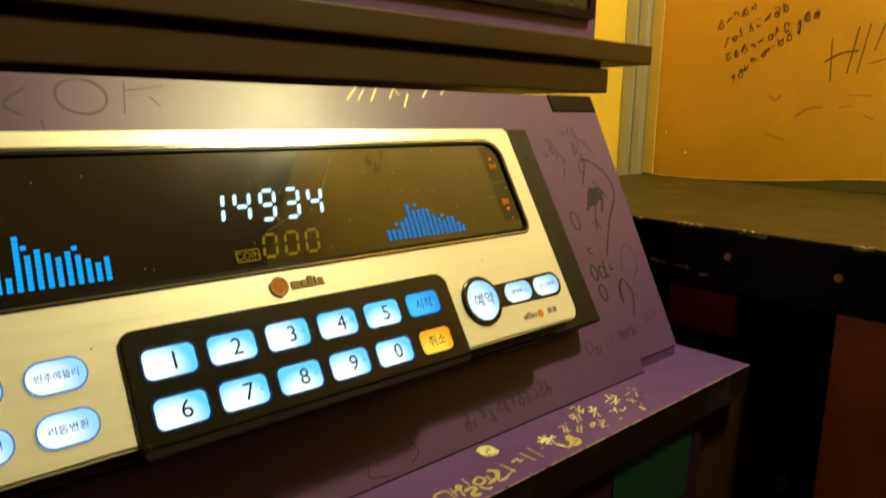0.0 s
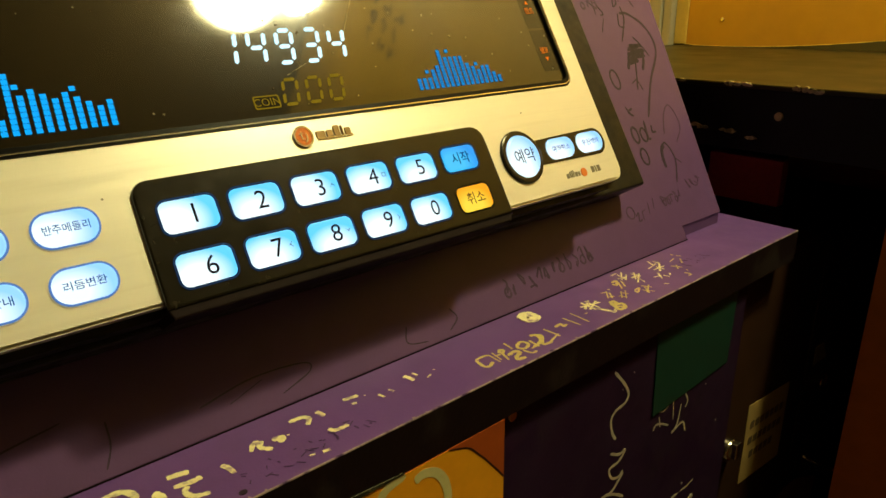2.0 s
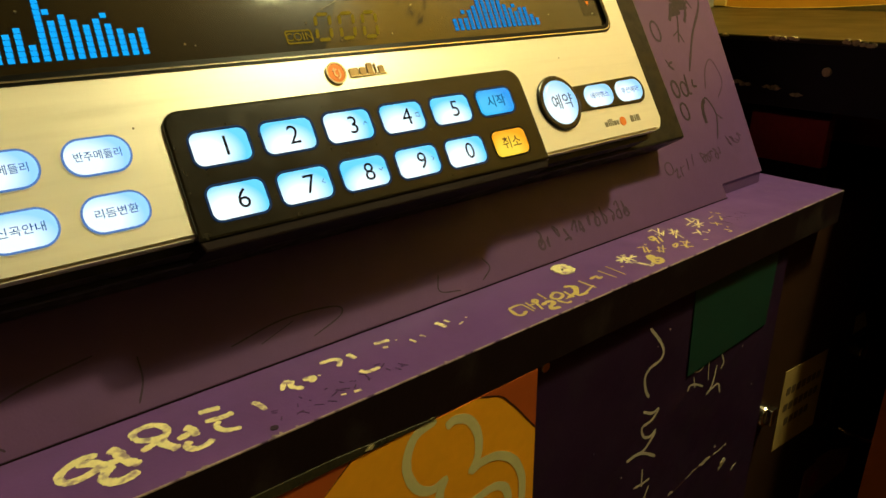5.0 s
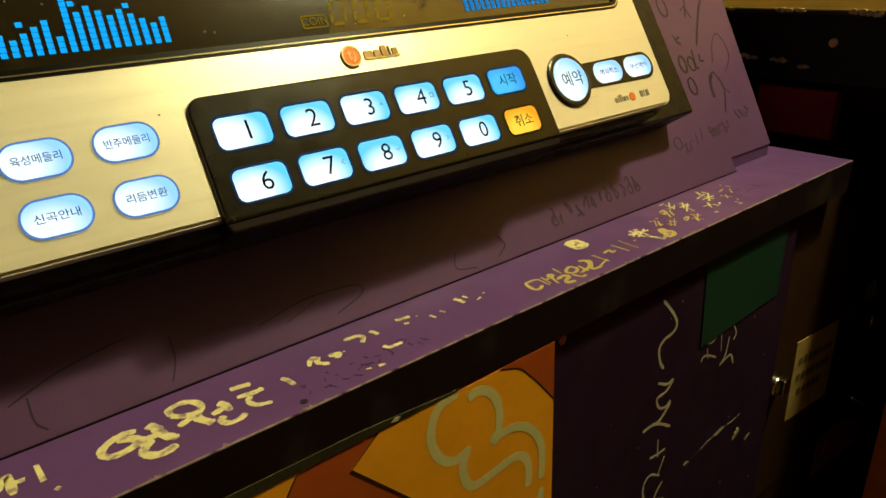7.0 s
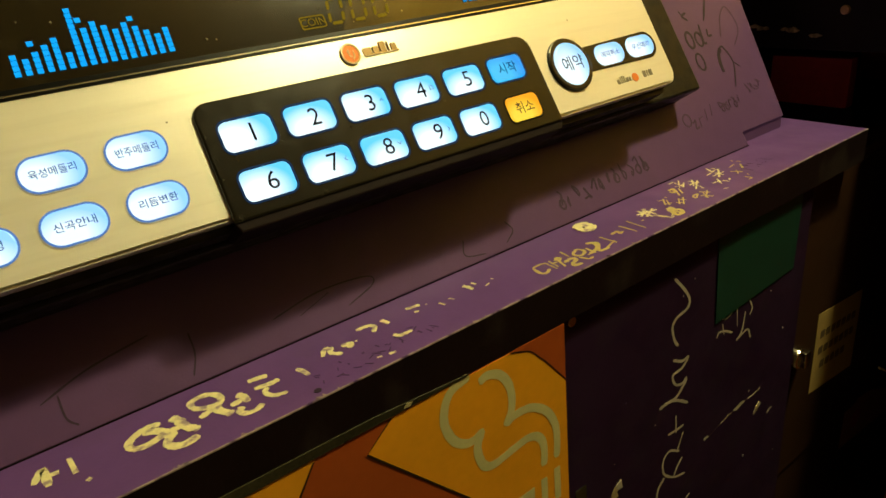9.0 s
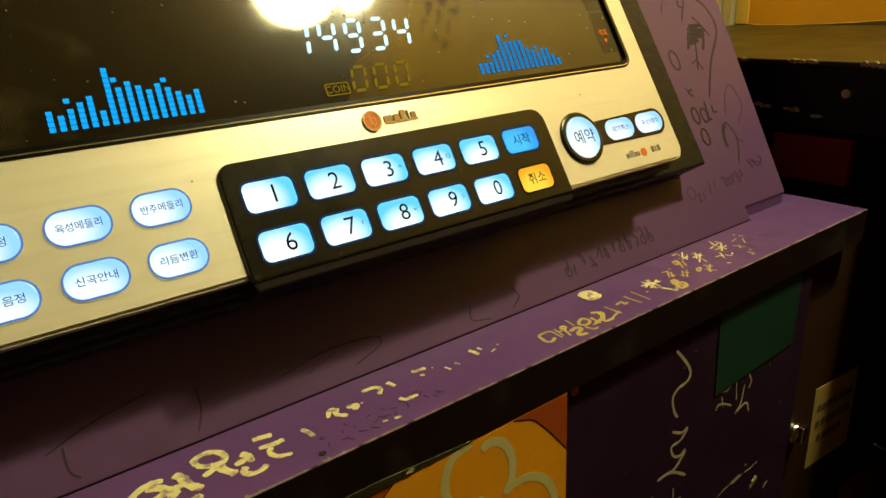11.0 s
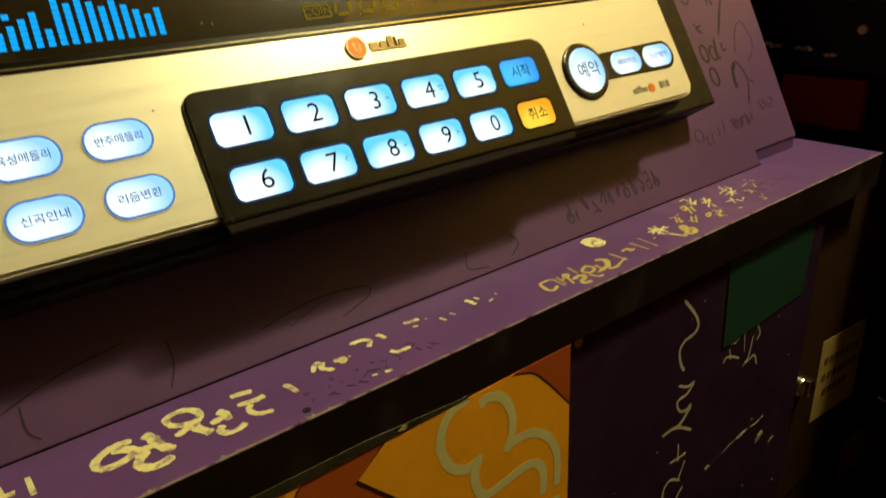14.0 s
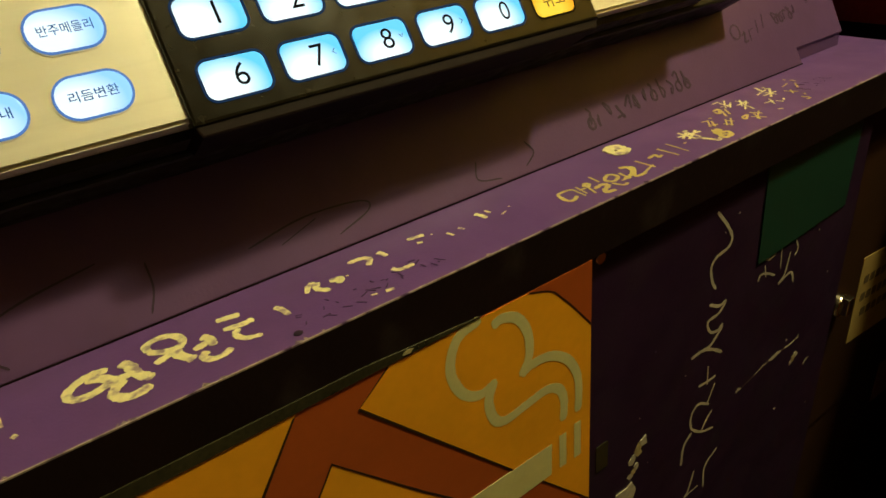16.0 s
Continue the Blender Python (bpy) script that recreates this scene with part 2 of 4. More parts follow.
def part(name, bm, material, parent=None, label="", smooth=False):
    """Links a bmesh, in world coordinates, as one mesh object under a thing or a part; a list of them one by one."""
    if isinstance(bm, list):
        return [part(name, b, material, parent, label, smooth) for b in bm][-1]
    me = bpy.data.meshes.new(name)
    bm.normal_update()
    bm.to_mesh(me)
    bm.free()
    me.materials.append(material)
    if smooth:
        me.polygons.foreach_set("use_smooth", [True] * len(me.polygons))
    ob = new(name, me)
    if parent is not None:
        ob.parent = parent
        if parent.type == "EMPTY":
            ob.matrix_parent_inverse = Matrix.Translation(-parent.location)
    return tagged(ob, label)


def prism(m, outline, h0, h1, bevel=0.0, bm=None, taper=0.0):
    """A plate with an outline in the plane m, from height h0 to h1, with a chamfered upper edge."""
    bm = bm or bmesh.new()
    c = Vector((sum(p[0] for p in outline) / len(outline), sum(p[1] for p in outline) / len(outline)))

    def ring(h, inset):
        pts = []
        k = len(outline)
        for i, p in enumerate(outline):
            q = Vector(p)
            if inset:
                a, b = Vector(outline[i - 1]), Vector(outline[(i + 1) % k])
                d1, d2 = (q - a), (b - q)
                d1 = d1.normalized() if d1.length > 1e-9 else d2.normalized()
                d2 = d2.normalized() if d2.length > 1e-9 else d1
                n1, n2 = Vector((-d1.y, d1.x)), Vector((-d2.y, d2.x))
                nn = n1 + n2
                q = q + nn * (inset / max(0.35, nn.dot(n1)))
            pts.append(bm.verts.new(m @ Vector((q.x, q.y, h))))
        return pts

    area = sum(outline[i - 1][0] * outline[i][1] - outline[i][0] * outline[i - 1][1] for i in range(len(outline)))
    if area < 0:
        outline = outline[::-1]
    rings = [ring(h0, 0.0)]
    if bevel:
        rings += [ring(h1 - bevel, taper), ring(h1 - bevel * 0.3, taper + bevel * 0.3), ring(h1, taper + bevel)]
    else:
        rings += [ring(h1, taper)]
    for a, b in zip(rings, rings[1:]):
        for i in range(len(a)):
            bm.faces.new((a[i - 1], a[i], b[i], b[i - 1]))
    bm.faces.new(rings[-1])
    bm.faces.new(rings[0][::-1])
    return bm


def rrect(x0, x1, y0, y1, r, steps=5):
    """Outline of a rectangle with round corners; r may be four radii: lower left, lower right, upper right, upper left."""
    rr = r if isinstance(r, (tuple, list)) else (r, r, r, r)
    pts = []
    for (cx, cy, sx, sy, a0), q in zip(((x0, y0, 1, 1, 180), (x1, y0, -1, 1, 270), (x1, y1, -1, -1, 0), (x0, y1, 1, -1, 90)), rr):
        if q <= 0:
            pts.append((cx, cy))
            continue
        for k in range(steps + 1):
            a = radians(a0 + 90 * k / steps)
            pts.append((cx + sx * q + q * math.cos(a), cy + sy * q + q * math.sin(a)))
    return pts


def circle(cx, cy, rx, ry=None, steps=32):
    ry = ry or rx
    return [(cx + rx * math.cos(2 * math.pi * k / steps), cy + ry * math.sin(2 * math.pi * k / steps)) for k in range(steps)]


def frame_plate(m, outer, inner, h0, h1, bm=None):
    """A flat ring between two outlines of as many points."""
    bm = bm or bmesh.new()
    k = len(outer)
    o0, o1, i0, i1 = ([bm.verts.new(m @ Vector((p[0], p[1], h))) for p in ol] for ol, h in ((outer, h0), (outer, h1), (inner, h0), (inner, h1)))
    for j in range(k):
        bm.faces.new((o0[j - 1], o0[j], o1[j], o1[j - 1]))
        bm.faces.new((i0[j], i0[j - 1], i1[j - 1], i1[j]))
        bm.faces.new((o1[j - 1], o1[j], i1[j], i1[j - 1]))
        bm.faces.new((o0[j], o0[j - 1], i0[j - 1], i0[j]))
    return bm


def loop(cx, cy, rx, ry=None, steps=12):
    """A closed line round an ellipse."""
    pts = circle(cx, cy, rx, ry, steps)
    return pts + pts[:1]


def smooth_line(pts, steps=6):
    """Points along a curve through pts."""
    if len(pts) < 3:
        return [Vector(p) for p in pts]
    v = [Vector(p) for p in pts]
    v = [v[0] * 2 - v[1], *v, v[-1] * 2 - v[-2]]
    out = []
    for i in range(1, len(v) - 2):
        for k in range(steps):
            t = k / steps
            a, b, c, d = v[i - 1:i + 3]
            out.append(0.5 * (2 * b + (c - a) * t + (2 * a - 5 * b + 4 * c - d) * t * t + (3 * b - a - 3 * c + d) * t ** 3))
    return out + [v[-2]]


def strokes(m, lines, width, h=0.00012, curved=True, wobble=0.25, seed=1, body=0.0001):
    """Pen or brush strokes on the plane m, each a ribbon of uneven width with a little body, one lying over the other."""
    made = []
    rnd = random.Random(seed)
    for line in lines:
        bm = bmesh.new()
        made.append(bm)
        h += 0.00002
        pts = smooth_line(line) if curved else [Vector(p) for p in line]
        k = len(pts)
        rows = []
        w = width * (1 + wobble * (rnd.random() - 0.5))
        for i, p in enumerate(pts):
            d = (pts[min(i + 1, k - 1)] - pts[max(i - 1, 0)])
            d = d.normalized() if d.length > 1e-9 else Vector((1, 0))
            s = Vector((-d.y, d.x)) * w * 0.5 * (1 + wobble * (rnd.random() - 0.5)) * (0.6 if i in (0, k - 1) else 1.0)
            a, b = p + s, p - s
            rows.append([bm.verts.new(m @ Vector((q.x, q.y, hh))) for q, hh in ((a, h - body), (a, h), (b, h), (b, h - body))])
        for r0, r1 in zip(rows, rows[1:]):
            for j in range(3):
                bm.faces.new((r0[j], r1[j], r1[j + 1], r0[j + 1]))
        bm.faces.new(rows[0])
        bm.faces.new(rows[-1][::-1])
    return made


def lettering(m, text, x, y, height, h=0.0004, squeeze=1.0, slant=0.0, turn=0.0, thin=0.0):
    """Writing in the built-in font, centred at (x, y) on the plane m."""
    cu = bpy.data.curves.new("lettering", "FONT")
    cu.body, cu.size, cu.align_x, cu.align_y, cu.resolution_u = text, 1.0, "CENTER", "CENTER", 3
    cu.shear, cu.offset = slant, thin
    ob = bpy.data.objects.new("lettering", cu)
    scene.collection.objects.link(ob)
    dg = bpy.context.evaluated_depsgraph_get()
    dg.update()
    me = bpy.data.meshes.new_from_object(ob.evaluated_get(dg))
    bpy.data.objects.remove(ob)
    bm = bmesh.new()
    bm.from_mesh(me)
    bpy.data.meshes.remove(me)
    if not bm.verts:
        return bm
    xs, ys = [v.co.x for v in bm.verts], [v.co.y for v in bm.verts]
    cx, cy, s = (min(xs) + max(xs)) / 2, (min(ys) + max(ys)) / 2, height / (max(ys) - min(ys))
    ca, sa = math.cos(radians(turn)), math.sin(radians(turn))
    for v in bm.verts:
        a, b = (v.co.x - cx) * s * squeeze, (v.co.y - cy) * s
        v.co = m @ Vector((x + ca * a - sa * b, y + sa * a + ca * b, h))
    return bm


def box(x0, x1, y0, y1, z0, z1, bevel=0.0):
    bm = bmesh.new()
    bmesh.ops.create_cube(bm, size=1.0)
    for v in bm.verts:
        v.co = Vector(((x0 + x1) / 2 + v.co.x * (x1 - x0), (y0 + y1) / 2 + v.co.y * (y1 - y0), (z0 + z1) / 2 + v.co.z * (z1 - z0)))
    if bevel:
        bmesh.ops.bevel(bm, geom=bm.edges[:], offset=bevel, segments=2, affect="EDGES", profile=0.6)
    return bm


def ball(c, r, squash=1.0, seg=24):
    bm = bmesh.new()
    bmesh.ops.create_uvsphere(bm, u_segments=seg, v_segments=seg // 2, radius=r)
    for v in bm.verts:
        v.co = Vector(c) + Vector((v.co.x, v.co.y, v.co.z * squash))
    return bm


def rod(a, b, r, seg=16):
    a, b = Vector(a), Vector(b)
    bm = bmesh.new()
    bmesh.ops.create_cone(bm, cap_ends=True, segments=seg, radius1=r, radius2=r, depth=(b - a).length)
    q = (b - a).to_track_quat("Z", "Y").to_matrix().to_4x4()
    bmesh.ops.transform(bm, matrix=Matrix.Translation((a + b) / 2) @ q, verts=bm.verts)
    return bm


FLOOR_Z, CEIL_Z = -0.85, 1.36

# ---- the booth ----
floor = tagged(part("floor", box(-1.6, 0.80, -1.7, 0.60, FLOOR_Z - 0.05, FLOOR_Z), M_FLOOR), "dark brown booth floor", "floor", kind="structure")
ceiling = tagged(part("ceiling", box(-1.6, 0.80, -1.7, 0.60, CEIL_Z, CEIL_Z + 0.05), M_CEIL), "plain warm ceiling of the booth", "ceiling", kind="structure")
wall_right = tagged(part("wall_right", box(0.72, 0.80, -0.14, 0.43, FLOOR_Z, 0.62), M_WALL), "scuffed orange painted booth wall with felt-pen scrawl", "wall", kind="structure")
# added sheet, lighter than the wall to lift the shade under the table
wall_lower = tagged(part("wall_lower", box(0.717, 0.7200, -0.14, 0.392, FLOOR_Z, 0.046), mat("lightened_wall_orange", (0.80, 0.22, 0.018), 0.5, vary=0.1, scale=8)), "added red-orange sheet, lightened against the shade under the table", "wall", kind="structure")
# these two stretches are split off to hold back orange bounce light
wall_upper = tagged(part("wall_upper", box(0.72, 0.80, -0.14, 0.43, 0.62, CEIL_Z), M_DULL_WALL), "upper booth wall out of view, dulled to ochre against orange bounce", "wall", kind="structure")
wall_side = tagged(part("wall_side", box(0.72, 0.80, -1.7, -0.14, FLOOR_Z, CEIL_Z), M_DULL_WALL), "side booth wall out of view, dulled ochre against bounce, with dark scrawl", "wall", kind="structure")
wall_back = tagged(part("wall_back", box(-1.6, 0.80, 0.43, 0.60, FLOOR_Z, CEIL_Z), M_LIT_YELLOW), "wall behind the machine, lamplight painted into its bright yellow", "wall", kind="structure")
wall_left = tagged(part("wall_left", box(-1.68, -1.6, -1.7, 0.60, FLOOR_Z, CEIL_Z), M_ROOM), "brown booth wall", "wall", kind="structure")
wall_near = tagged(part("wall_near", box(-1.6, 0.80, -1.78, -1.7, FLOOR_Z, CEIL_Z), M_ROOM), "brown booth wall", "wall", kind="structure")

# screws and scrawl on the orange wall
for y, z in ((0.355, 0.167), (0.321, 0.137)):
    part("screw_head", prism(RIGHT, circle(-y, z, 0.0030, steps=14), -0.001, 0.0018, 0.0008), M_METAL, wall_right)
M_WALLINK = mat("brown_wall_ink", (0.13, 0.048, 0.008), 0.5, vary=0.3, scale=90, spots=0.5, spot_color=(0.36, 0.15, 0.012), spot_scale=110)
rnd = random.Random(4)
for row, (x0, z0, x1, z1) in enumerate(((-0.2826, 0.3226, -0.2232, 0.3487), (-0.2727, 0.2988, -0.1788, 0.3441), (-0.2681, 0.2768, -0.1462, 0.3305), (-0.2183, 0.2807, -0.1627, 0.3131), (-0.2575, 0.2456, -0.2279, 0.2704))):
    length = math.hypot(x1 - x0, z1 - z0)
    lines = []
    for k in range(max(4, round(length / 0.0125))):
        t = k * 0.0125 / length
        cx, cz = x0 + (x1 - x0) * t, z0 + (z1 - z0) * t + rnd.uniform(-.001, .001)
        lines.append([(cx + rnd.uniform(-.005, .005), cz + rnd.uniform(-.007, .007)) for _ in range(4)])
        lines.append([(cx + rnd.uniform(-.005, .0), cz + rnd.uniform(-.006, .006)), (cx + rnd.uniform(.0, .005), cz + rnd.uniform(-.006, .006))])
        if rnd.random() < .4:
            lines.append(loop(cx + .001, cz - .002, .0030, .0036, 9))
    part("scrawl_line", strokes(RIGHT, lines, 0.0019, seed=row), M_WALLINK, wall_right, "line of unreadable dark felt-pen scrawl")
part("scrawl", strokes(RIGHT, [[(-0.1307, 0.2941), (-0.1275, 0.2395)], [(-0.1373, 0.2644), (-0.1177, 0.2747), (-0.0968, 0.2769)], [(-0.1003, 0.3062), (-0.1089, 0.2495)], [(-0.0877, 0.3092), (-0.0973, 0.2492)], [(-0.0690, 0.3193), (-0.0800, 0.2768)], [(-0.0854, 0.2602), (-0.0641, 0.2661)]], 0.0030), M_WALLINK, wall_right, "large slanted felt-pen marks")
part("scrawl", strokes(RIGHT, [[(-0.2030, 0.2232), (-0.1954, 0.2163), (-0.1872, 0.2230)], [(-0.1664, 0.1941), (-0.1505, 0.2053), (-0.1319, 0.2067)], [(-0.1137, 0.2068), (-0.0982, 0.2090)], [(-0.1037, 0.2224), (-0.0769, 0.2213)], [(-0.0834, 0.1974), (-0.0713, 0.1914)], [(-0.2043, 0.1705), (-0.1761, 0.1624)]], 0.0034), mat("rubbed_wall_ink", (0.34, 0.135, 0.014), 0.5, vary=0.2, scale=60), wall_right, "rubbed-out pen marks")
# scrawl higher up on the side wall
rnd = random.Random(14)
lines = []
for k in range(9):
    cx, cz = 0.400 + (k % 3) * 0.045, 1.105 - (k // 3) * 0.045
    lines.append([(cx + rnd.uniform(-.018, .018), cz + rnd.uniform(-.018, .018)) for _ in range(4)])
    lines.append([(cx - .016, cz + rnd.uniform(-.01, .01)), (cx + .016, cz + rnd.uniform(-.01, .01))])
part("scrawl", strokes(RIGHT, lines, 0.0060, seed=3), M_INK, wall_side, "large dark scrawl")

# olive strip whose uneven upper edge rises along the wall
edge = [tuple(p) for p in smooth_line([(-0.3925, 0.1040), (-0.3400, 0.1005), (-0.2400, 0.1030), (-0.1620, 0.1085), (-0.0850, 0.1160), (0.0300, 0.1230), (0.1399, 0.1270)], 5)]
# added upright strip, its olive lightened to pass for the lit table top
skirt = tagged(part("skirting", prism(RIGHT, [*edge, (0.1399, 0.1010), (-0.3925, 0.1010)], -0.001, 0.0022), mat("olive_lightened", (0.080, 0.058, 0.011), 0.5, vary=0.1, scale=12)), "added olive strip with an uneven upper edge, lightened to match the lit table top", "skirting", kind="structure")
part("pale_edge", strokes(RIGHT, [edge], 0.0014, 0.0026, curved=False, wobble=0.8), mat("pale_paper_edge", (0.80, 0.52, 0.10), 0.5, vary=0.3, scale=80), skirt, "pale torn edge of the orange sheet")

# grey trim in the corner
post = thing("corner_trim", "grey metal corner trim with grooves, floor to ceiling", "trim", (0.71, 0.41, FLOOR_Z), kind="structure")
part("profile", box(0.7030, 0.7195, 0.3935, 0.4085, FLOOR_Z, CEIL_Z, 0.0025), M_POST, post)
part("profile", box(0.6990, 0.7195, 0.4090, 0.4295, FLOOR_Z, CEIL_Z, 0.0025), M_POST, post)
# added strip: its gold stands for the brighter wall next to the trim
part("flange", box(0.7150, 0.7195, 0.3740, 0.3930, 0.1020, CEIL_Z, 0.0012), mat("bright_wall_gold", (0.50, 0.33, 0.06), 0.4, vary=0.1, scale=18), post, "added golden strip for the brighter wall beside the trim")

# ---- side table ----
table = thing("side_table", "thick black-edged side table with worn olive top", "table", (0.50, -0.1, FLOOR_Z))
part("top_sheet", box(0.290, 0.7195, -0.75, 0.3925, 0.0965, 0.1005, 0.0008), M_TOP, table, "olive brown laminate top")
part("edge_board", box(0.2915, 0.7195, -0.75, 0.3925, 0.047, 0.0965, 0.001), M_SLAB, table, "black edge with chips")
part("front_board", box(0.3000, 0.3120, -0.75, -0.0460, FLOOR_Z, 0.0468, 0.001), mat("red_brown_board", (0.74, 0.21, 0.018), 0.5, vary=0.15, scale=9, spots=0.2, spot_color=(0.30, 0.07, 0.01), spot_scale=14), table, "red-orange board below the edge")
part("support", box(0.42, 0.7195, -0.75, -0.65, FLOOR_Z, 0.047, 0.002), M_SLAB, table)
part("support", box(0.54, 0.7195, 0.20, 0.3695, FLOOR_Z, 0.047, 0.002), M_SLAB, table)
for k, (y, z) in enumerate(((0.039, 0.077), (-0.047, 0.075), (-0.14, 0.076))):
    bolt = part("bolt", prism(TABLE, circle(-y, z, 0.0034, steps=16), -0.004, 0.0008, 0.0008), M_BOLT, table, "tarnished brass bolt head")
rnd = random.Random(9)
for y, z, n in ((0.122, 0.1000, 2), (0.078, 0.1000, 5), (0.070, 0.0995, 3), (0.027, 0.0995, 5), (0.016, 0.0990, 4), (-0.062, 0.1000, 6), (-0.12, 0.1000, 5), (0.104, 0.0635, 3), (0.078, 0.0625, 4), (0.062, 0.0590, 2)):
    for k in range(n):
        cx, cz = -y + rnd.uniform(-.006, .006), z + rnd.uniform(-.0012, .0004)
        ol = [(cx + rnd.uniform(.0014, .0046) * math.cos(a), cz + rnd.uniform(.0006, .0022) * math.sin(a)) for a in (0, .9, 1.7, 2.6, 3.4, 4.4, 5.4)]
        part("chip", prism(TABLE, ol, -0.003, 0.0004 + k * 0.00015, 0.0), M_CHIP, table, "pale chip in the worn edge")
# things under the table
red = thing("red_board", "dark red board standing in the gap under the table", "board", (0.34, 0.08, -0.0245))
part("sheet", box(0.330, 0.342, 0.046, 0.112, -0.0060, 0.034, 0.001), M_REDBOX, red)
# added block, black to fill the dark space below the sheet
part("foot", box(0.330, 0.372, 0.040, 0.118, -0.0243, -0.0062, 0.001), M_EDGE, red, "added black block filling the dark below the red sheet")

# ---- machine cabinet ----
cabinet = thing("karaoke_cabinet", "purple karaoke machine cabinet covered in scrawled writing", "cabinet", (0.0, 0.2, FLOOR_Z))
# the sloping board, cut short at its lower right so that the ledge runs on below it
board = part("sloping_board", prism(BOARD, [(-0.48, 0.0006), (0.1815, 0.0006), (0.1815, 0.0105), (0.236, 0.0105), (0.262, 0.2425), (-0.48, 0.2425)], -0.012, 0.0, 0.0006), M_PURPLE, cabinet,
             "sloping purple panel with felt-pen scrawl")
# dark strip painted as the shade in the joint of board and ledge
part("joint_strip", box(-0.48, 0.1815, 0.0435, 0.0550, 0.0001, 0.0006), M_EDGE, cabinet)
part("filler_strip", box(0.1820, 0.2355, 0.0500, 0.0600, 0.0, 0.0105, 0.0005), M_PURPLE, cabinet)
ledge = part("ledge", box(-0.48, 0.261, -0.0001, 0.30, -0.0235, 0.0, 0.0), M_LEDGE, cabinet, "narrow purple ledge with yellow marker writing")
part("edge_band", box(-0.48, 0.2612, -0.0008, -0.0001, -0.0240, -0.0005, 0.0002), M_EDGE, cabinet, "black edge band")
part("worn_edge", box(-0.48, 0.2612, -0.0008, -0.0001, -0.0005, 0.0001, 0.0001), M_WORN, cabinet, "pale worn front edge")
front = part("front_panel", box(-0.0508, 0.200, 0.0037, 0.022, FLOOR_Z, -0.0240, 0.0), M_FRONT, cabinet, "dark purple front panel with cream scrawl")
part("front_panel", box(-0.48, -0.0514, 0.0050, 0.022, FLOOR_Z, -0.0240, 0.0), M_EDGE, cabinet)
part("back_body", box(-0.48, 0.2605, 0.19, 0.405, FLOOR_Z, -0.0240), M_EDGE, cabinet)
part("board_back", prism(BOARD, [(-0.48, 0.02), (0.225, 0.02), (0.245, 0.2425), (-0.48, 0.2425)], -0.03, -0.0125), M_EDGE, cabinet)
part("bracket", prism(BOARD, [(0.1990, 0.2264), (0.2583, 0.2270), (0.2590, 0.2424), (0.1998, 0.2424)], 0.0, 0.0016, 0.0005), M_EDGE, cabinet, "black pad at the board's upper corner")

# rails and monitor housing over the console
hood = thing("monitor_housing", "purple monitor housing with dark brown rails below it", "monitor", (0.0, 0.3, 0.21))
part("rail", box(-0.48, 0.288, 0.168, 0.40, 0.2125, 0.2350, 0.0015), M_RAIL, hood)
part("groove", box(-0.48, 0.286, 0.176, 0.40, 0.2350, 0.2410), M_EDGE, hood)
part("rail", box(-0.48, 0.350, 0.162, 0.40, 0.2410, 0.2590, 0.0015), M_RAIL, hood)
part("housing_panel", box(-0.48, 0.302, 0.196, 0.40, 0.2590, 0.80, 0.001), M_PURPLE, hood)
part("screen", box(-0.42, 0.283, 0.1915, 0.1960, 0.2880, 0.70, 0.001), M_SCREEN, hood, "dark switched-off screen")
part("screen_frame", frame_plate(plane((0, 0.196, 0), (1, 0, 0), (0, 0, 1)), rrect(-0.428, 0.291, 0.280, 0.708, 0.004), rrect(-0.42, 0.2825, 0.2885, 0.70, 0.003), 0.0, 0.007), M_EDGE, hood)

# ---- writing on the ledge ----
part("writing", strokes(LEDGE, [[(-0.2660, 0.0330), (-0.2655, 0.0225)], [(-0.2632, 0.0165), (-0.2622, 0.0150)], [(-0.2780, 0.0265), (-0.2745, 0.0330), (-0.2740, 0.0220)], [(-0.2740, 0.0280), (-0.2700, 0.0275)]], 0.0032, seed=7),
     M_PAINT, ledge)
part("paint_blob", frame_plate(LEDGE, [(x + 0.0006 * math.sin(7 * x * 900), y) for x, y in circle(0.0, 0.0335, 0.0060, 0.0065, 24)], circle(-0.0012, 0.0330, 0.0009, 0.0010, 24), 0.0, 0.0005), M_PAINT, ledge,
     "round dab of yellow paint")
part("writing", strokes(LEDGE, [[(-0.2353, 0.0288), (-0.2392, 0.0302), (-0.2443, 0.0285), (-0.2477, 0.0251), (-0.2469, 0.0210), (-0.2422, 0.0197), (-0.2354, 0.0216), (-0.2301, 0.0217)], [(-0.2421, 0.0276), (-0.2380, 0.0258), (-0.2345, 0.0218)], [(-0.2315, 0.0293), (-0.2296, 0.0263), (-0.2284, 0.0197), (-0.2252, 0.0150)], [(-0.2327, 0.0205), (-0.2358, 0.0171), (-0.2368, 0.0141), (-0.2339, 0.0108), (-0.2300, 0.0105), (-0.2267, 0.0119)]], 0.0033, wobble=0.35, seed=3), M_PAINT, ledge, "thick pale yellow marker letters")
part("writing", strokes(LEDGE, [[(-0.2229, 0.0293), (-0.2226, 0.0331), (-0.2191, 0.0347), (-0.2148, 0.0336), (-0.2124, 0.0295), (-0.2134, 0.0256), (-0.2173, 0.0252), (-0.2212, 0.0273), (-0.2229, 0.0293)], [(-0.2229, 0.0212), (-0.2184, 0.0228), (-0.2140, 0.0233)], [(-0.2170, 0.0234), (-0.2149, 0.0187), (-0.2126, 0.0149)]], 0.0031, wobble=0.35, seed=4), M_PAINT, ledge)
